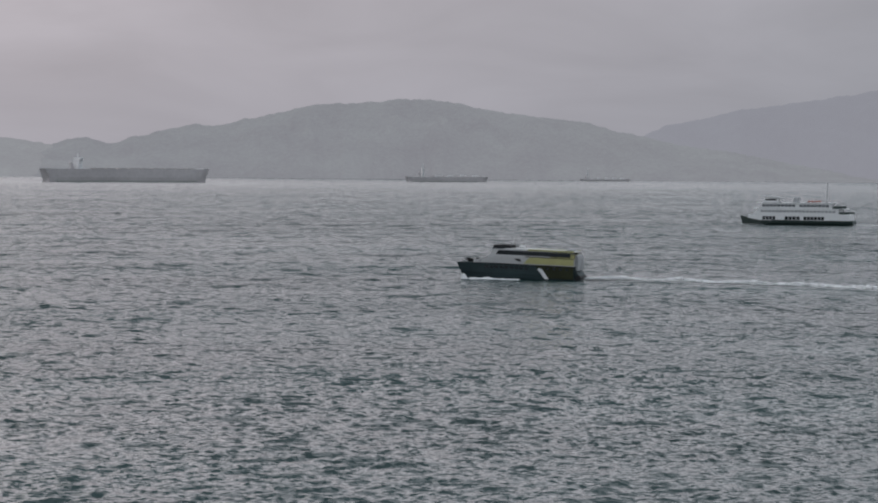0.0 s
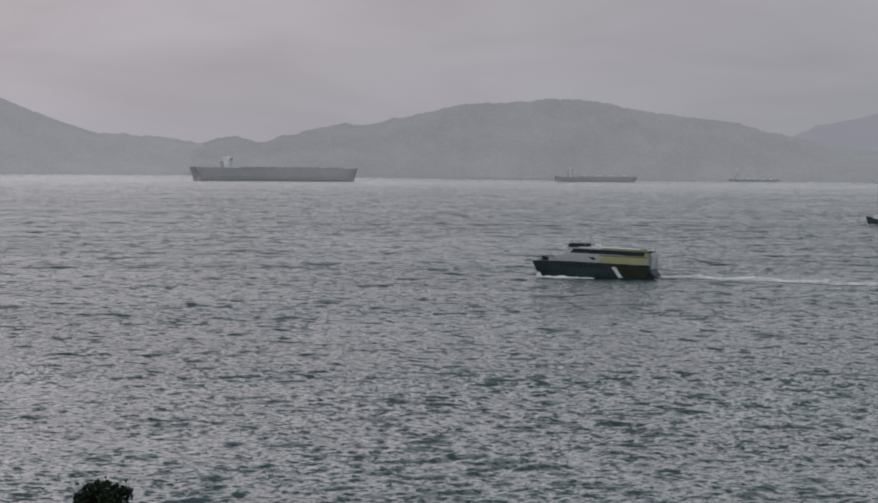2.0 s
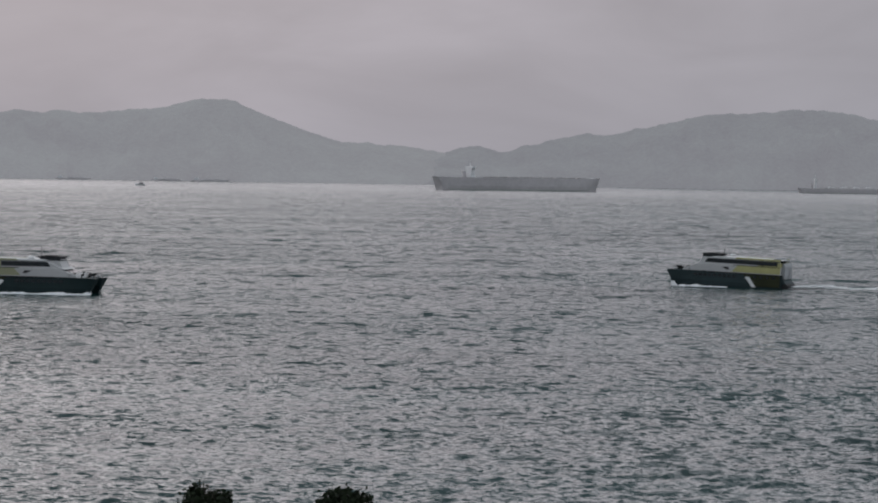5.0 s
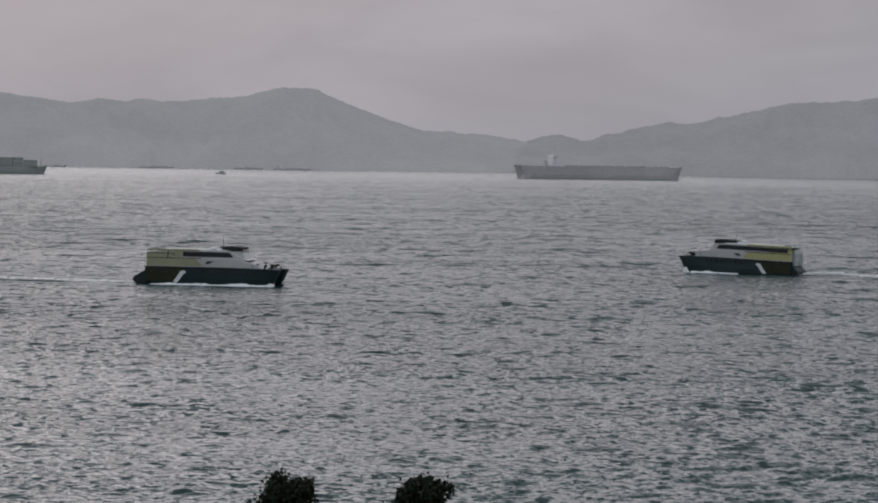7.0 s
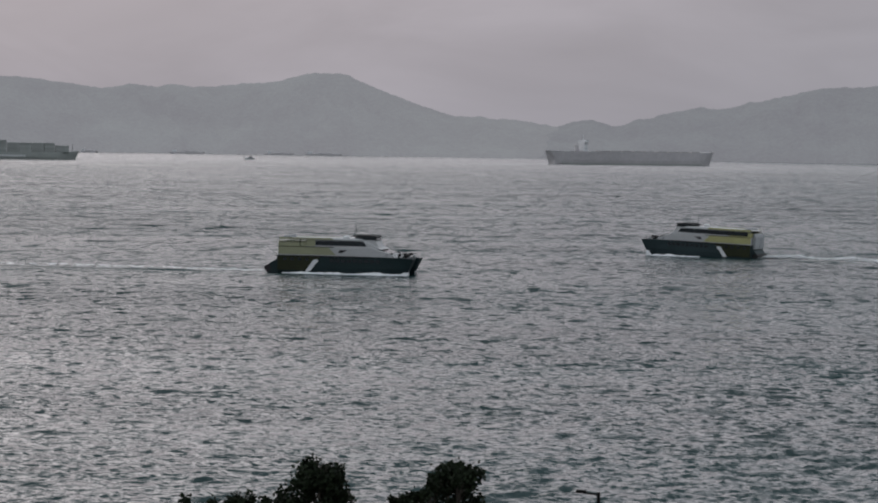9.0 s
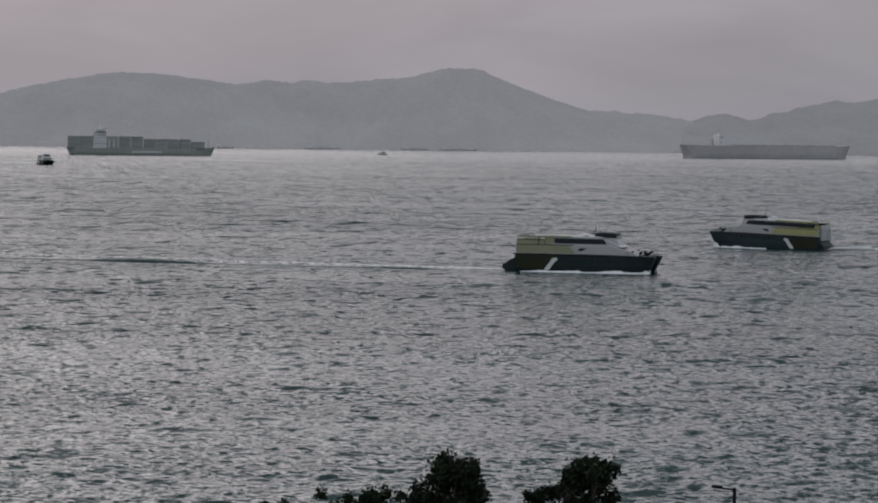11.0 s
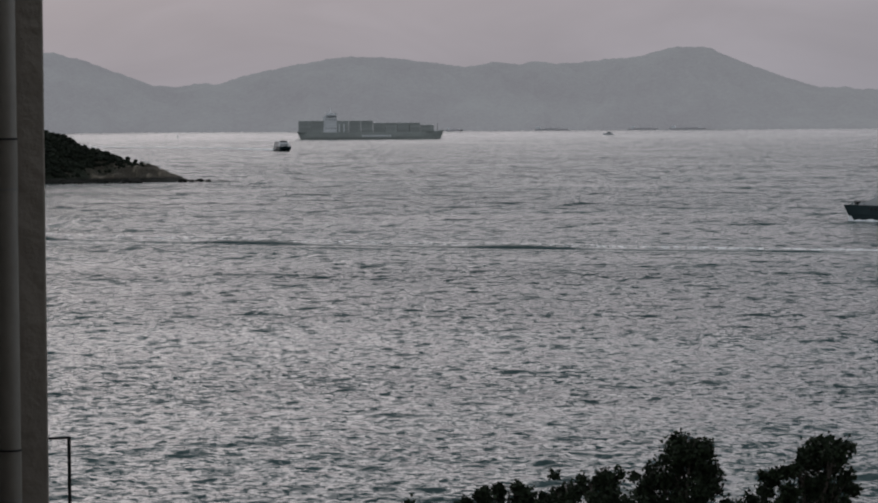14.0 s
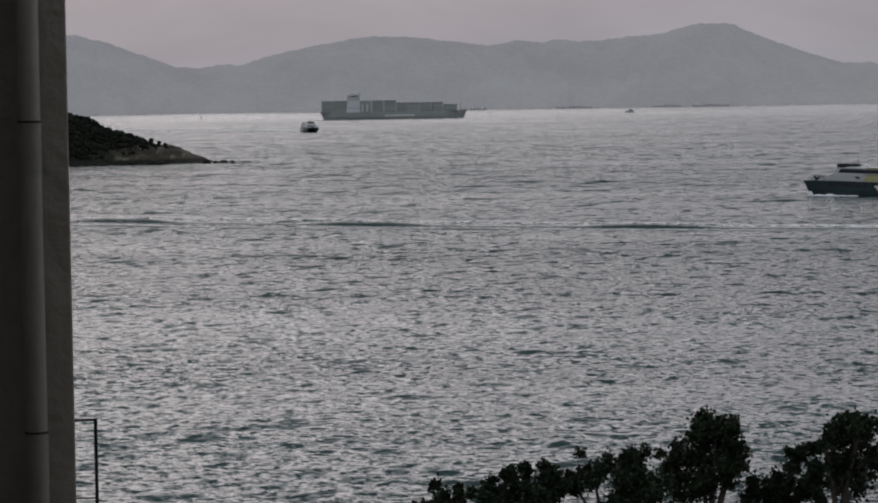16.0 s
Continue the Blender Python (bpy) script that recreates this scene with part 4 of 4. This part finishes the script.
def build_slope():
    xs, ys = np.arange(-150, 151, 3.0), np.arange(-60, 161, 2.5)
    V = [(x, y, slope_z(x, y) + 0.5 * noise.fractal(Vector((x * 0.08, y * 0.08, 3)), 1.0, 2.0, 4)) for y in ys for x in xs]
    ob = raw_mesh("ground", np.array(V), grid_quads(len(ys), len(xs)), M_SOIL)
    tagged(ob, "grassy hillside falling to the shore below the building", "hillside", kind="structure")


build_slope()


def build_tree(x, y, ztop, blobs, seed, label, leaves):
    """A trunk with forking limbs and a crown of single leaves in clumps; blobs: across, up (0 is the top), radius."""
    r = random.Random(seed)
    top = tagged(new("tree"), label, "tree", "trees on the slope")
    zg = float(slope_z(x, y)) - 0.2
    top.matrix_world = pose(x, y, zg)
    H = ztop - zg
    cl = [(Vector((bx, r.uniform(-0.6, 0.6), H + bz)), br) for bx, bz, br in [(p, q - 0.1, w * 1.08) for p, q, w in blobs]]
    low = min(c.z for c, _ in cl)
    fork = Vector((sum(c.x for c, _ in cl) / len(cl), 0, max(1.2, low * 0.7)))

    def limbs(bm):
        rod(bm, (fork.x * 0.6, 0, 0), fork, 0.2, 0.13, 9)
        for c, br in cl:
            mid = fork.lerp(c, 0.55) + Vector((r.uniform(-0.2, 0.2), r.uniform(-0.2, 0.2), 0.1))
            rod(bm, fork, mid, 0.09, 0.06, 7)
            rod(bm, mid, c, 0.06, 0.025, 6)
            for _ in range(7):
                d = Vector((r.gauss(0, 1), r.gauss(0, 1), r.gauss(0.4, 0.9))).normalized()
                rod(bm, mid.lerp(c, r.random()), c + d * br * r.uniform(0.6, 1.12), 0.022, 0.006, 4)

    built("trunk", M_BARK, top, limbs)
    P, F = [], []
    tot = sum(br ** 2 for _, br in cl)
    for c, br in cl:
        k = int(leaves * br ** 2 / tot)
        sub = []
        for _ in range(max(6, int(16 * br))):
            d = Vector((r.gauss(0, 1), r.gauss(0, 1), r.gauss(0, 1))).normalized()
            sub.append((c + d * br * r.uniform(0.4, 1.12), br * r.uniform(0.2, 0.42)))
        for _ in range(k):
            sc, sr = r.choice(sub)
            p = sc + Vector((r.gauss(0, 0.5), r.gauss(0, 0.5), r.gauss(0, 0.5))) * sr
            a = Vector((r.gauss(0, 1), r.gauss(0, 1), r.gauss(0.3, 0.8))).normalized()
            b = a.orthogonal().normalized()
            b = (Matrix.Rotation(r.random() * 6.283, 3, a) @ b)
            ln = r.uniform(0.09, 0.19)
            wd = a.cross(b) * ln * 0.36
            i = len(P)
            P += [p, p + b * ln * 0.5 + wd, p + b * ln, p + b * ln * 0.5 - wd]
            F.append((i, i + 1, i + 2, i + 3))
    crown = raw_mesh("crown", np.array(P), np.array(F), M_LEAF, False)
    crown.parent = top
    return top


def at(bearing, dist, el):
    return (*polar(bearing, dist), EYE[2] + dist * math.tan(radians(el)))


TREES = [
    (-3.07, 90, -6.45, [(0.1, -0.62, 0.6), (-0.15, -0.75, 0.5), (0.55, -0.95, 0.6), (-0.45, -1.15, 0.65), (0.3, -1.9, 0.85), (-1.0, -1.6, 0.7), (-0.6, -2.4, 0.95), (0.95, -1.7, 0.45)], 21, 10000),
    (-0.45, 90.5, -6.55, [(0.1, -0.5, 0.6), (0.65, -0.6, 0.55), (-0.45, -1.0, 0.55), (0.5, -1.4, 0.8), (-1.2, -1.3, 0.5), (-1.0, -1.9, 0.7), (-0.2, -2.2, 0.9), (0.85, -1.8, 0.5)], 22, 10000),
    (-5.2, 88, -7.36, [(0.2, -0.4, 0.5), (1.0, -0.5, 0.55), (-0.6, -0.6, 0.5), (0.3, -1.3, 0.9), (-1.3, -0.9, 0.5), (1.2, -1.5, 0.8)], 23, 9500),
    (-6.9, 87, -7.56, [(0.2, -0.35, 0.42), (0.9, -0.6, 0.5), (-0.5, -0.55, 0.45), (-1.1, -0.9, 0.5), (0.2, -1.2, 0.8)], 24, 8500),
    (-8.7, 86, -8.08, [(0.5, -0.35, 0.4), (-0.2, -0.5, 0.45), (-0.9, -0.8, 0.4), (1.2, -0.5, 0.45), (0.4, -1.1, 0.7)], 25, 8000),
    (-1.75, 92, -7.8, [(0, -0.4, 0.45), (0.7, -0.5, 0.5), (-0.7, -0.5, 0.5), (0.1, -1.1, 0.8)], 26, 5500),
]
for b, d, el, blobs, seed, n in TREES:
    x, y, z = at(b, d, el)
    build_tree(x, y, z, blobs, seed, "dark broad-leaved tree with an uneven clumped crown", n)


def build_street_lamp():
    x, y, z = at(2.75, 95, -7.19)
    zg = float(slope_z(x, y)) - 0.1
    top = tagged(new("street_lamp"), "slim dark street lamp with a short arm", "lamp")
    top.matrix_world = pose(x, y, zg)
    h = z - zg
    built("pole", M_DARK, top, lambda bm: rod(bm, (0, 0, 0), (0, 0, h), 0.08, 0.06, 10))
    built("arm", M_DARK, top, lambda bm: rod(bm, (0.02, 0, h - 0.08), (-0.55, 0, h - 0.02), 0.035, 0.03))
    built("lamp_head", M_DARK, top, lambda bm: prism(bm, [(-0.8, h - 0.02), (-0.75, h + 0.08), (-0.42, h + 0.06), (-0.4, h - 0.04)], -0.12, 0.12, 0.02))
    built("base", M_DARK, top, lambda bm: rod(bm, (0, 0, 0), (0, 0, 0.5), 0.14, 0.12, 10))


build_street_lamp()


def build_fence():
    x, y, z = at(-15.84, 40, -6.55)
    zg = float(slope_z(x, y)) - 0.1
    top = tagged(new("fence_frame"), "thin dark metal post with a rail", "fence")
    top.matrix_world = pose(x, y, zg, 0, 0, 16)
    h = z - zg
    built("post", M_DARK, top, lambda bm: rod(bm, (0, 0, 0), (0, 0, h), 0.026, seg=8))
    built("post", M_DARK, top, lambda bm: rod(bm, (-2.4, 0, 0), (-2.4, 0, h), 0.026, seg=8))
    built("rail", M_DARK, top, lambda bm: rod(bm, (-2.4, 0, h - 0.04), (0, 0, h - 0.02), 0.02, seg=6))
    built("rail", M_DARK, top, lambda bm: rod(bm, (-2.4, 0, h - 1.17), (0, 0, h - 1.15), 0.011, seg=6))


build_fence()

# ---------------- the building ----------------
TURN = 16.3  # the building looks along bearing -16.3


def house(name, boxes, material, label, bevel=0.01):
    bm = bmesh.new()
    for b in boxes:
        box(bm, *b, bevel)
    ob = part(name, bm, material)
    ob.matrix_world = pose(0, 0, 0, 0, 0, TURN)
    return tagged(ob, label, "wall", kind="structure")


house("wall_pier", [(-0.105, 0.006, 9.0, 9.6, 10, 40)], M_WALL, "grey rendered pier at the corner of a wing", 0.006)
house("wall_wing", [(-7.0, -0.108, 9.26, 16, 10, 40)], M_WALL, "grey rendered side wall of a projecting wing")
# unseen facade, side wall and overhead slab, added to keep sky light off the wing
house("wall_back_blocker", [(-7.3, 14, -1.9, -1.5, 10, 40)], M_WALL, "unseen grey rendered facade behind the camera, added to shade the wing")
house("wall_side_blocker", [(-7.3, -7.003, -1.497, 16, 10, 40)], M_WALL, "unseen grey rendered wall closing the recess, added to shade the wing")
house("balcony_floor", [(-3, 4, -1.497, 0.9, 24.55, 24.75)], M_WALL, "concrete balcony floor slab")
house("ceiling_blocker", [(-7, 4, -1.497, 1.6, 27.4, 27.6)], M_WALL, "unseen slab overhead, added to shade the wing")

pipe = tagged(new("drain_pipe"), "grey plastic drain pipe fixed to the wall", "pipe")
pipe.matrix_world = pose(0, 0, 0, 0, 0, TURN)
PX, PY, PR = -0.116, 8.94, 0.036
built("pipe", M_PIPE, pipe, lambda bm: rod(bm, (PX, PY, 11), (PX, PY, 39), PR, seg=28), smooth=True)
for zc in (24.42 + 1.81, 25.235, 31.0, 20.5):
    sock = built("socket", M_PIPE, pipe, lambda bm: rod(bm, (PX, PY, zc - 0.16), (PX, PY, zc), PR + 0.0012, seg=28), smooth=False)
    built("seal_ring", M_BLACK, sock, lambda bm: rod(bm, (PX, PY, zc - 0.004), (PX, PY, zc + 0.003), PR + 0.0025, seg=28))
    built("seal_ring", M_STEEL, sock, lambda bm: rod(bm, (PX, PY, zc - 0.164), (PX, PY, zc - 0.158), PR + 0.002, seg=28))
for zc in (24.1, 27.6, 29.5, 22.0):
    built("pipe_clip", M_STEEL, pipe, lambda bm: (rod(bm, (PX, PY, zc), (PX, PY, zc + 0.03), PR + 0.005, seg=20), box(bm, PX - 0.05, PX - 0.03, PY, 9.26, zc, zc + 0.03)))


# ---------------- what moves ----------------
def steady(x, y, z, heading, vx, vy, bob=0.0, trim=0.0):
    return [(t, pose(x + vx * t, y + vy * t, z + bob * math.sin(t * 1.1), 0, trim + (0.2 * math.sin(t * 1.3) if bob else 0), heading)) for t in (0, 2, 4, 6, 8, 10, 12, 14, 16)]


def motions():
    out = (125.7, 618.5, 0.0, 155.0, -7.79, 3.9)
    inn = (-116.7, 577.0, 0.0, -12.0, 10.25, -3.85)
    walk(ferry_out, steady(*out, 0.06, -2.0))
    walk(ferry_in, steady(*inn, 0.06))
    for ob in (wake_out, wash_out, bow_out):
        walk(ob, steady(*out))
    for ob in (wake_in, wash_in, bow_in):
        walk(ob, steady(*inn))
    far = (-480.0, 2283.0, 0.0, -75.0, 5.6, -20.8)
    walk(ferry_far, steady(*far[:3], -69.0, *far[4:], 0.05))
    walk(wake_far, steady(*far))
    old = (365.6, 1186.0, 0.0, 150.0, -5.0, 2.9)
    for ob in (old_ferry, old_wake, old_bow):
        walk(ob, steady(*old))
    walk(launch, steady(-255.0, 3330.0, 0.0, 175.0, -1.2, 0.0))
    walk(sea, [(0, pose(0, 0, 0)), (8, pose(-2.5, -8, 0)), (16, pose(-5, -16, 0))])


motions()
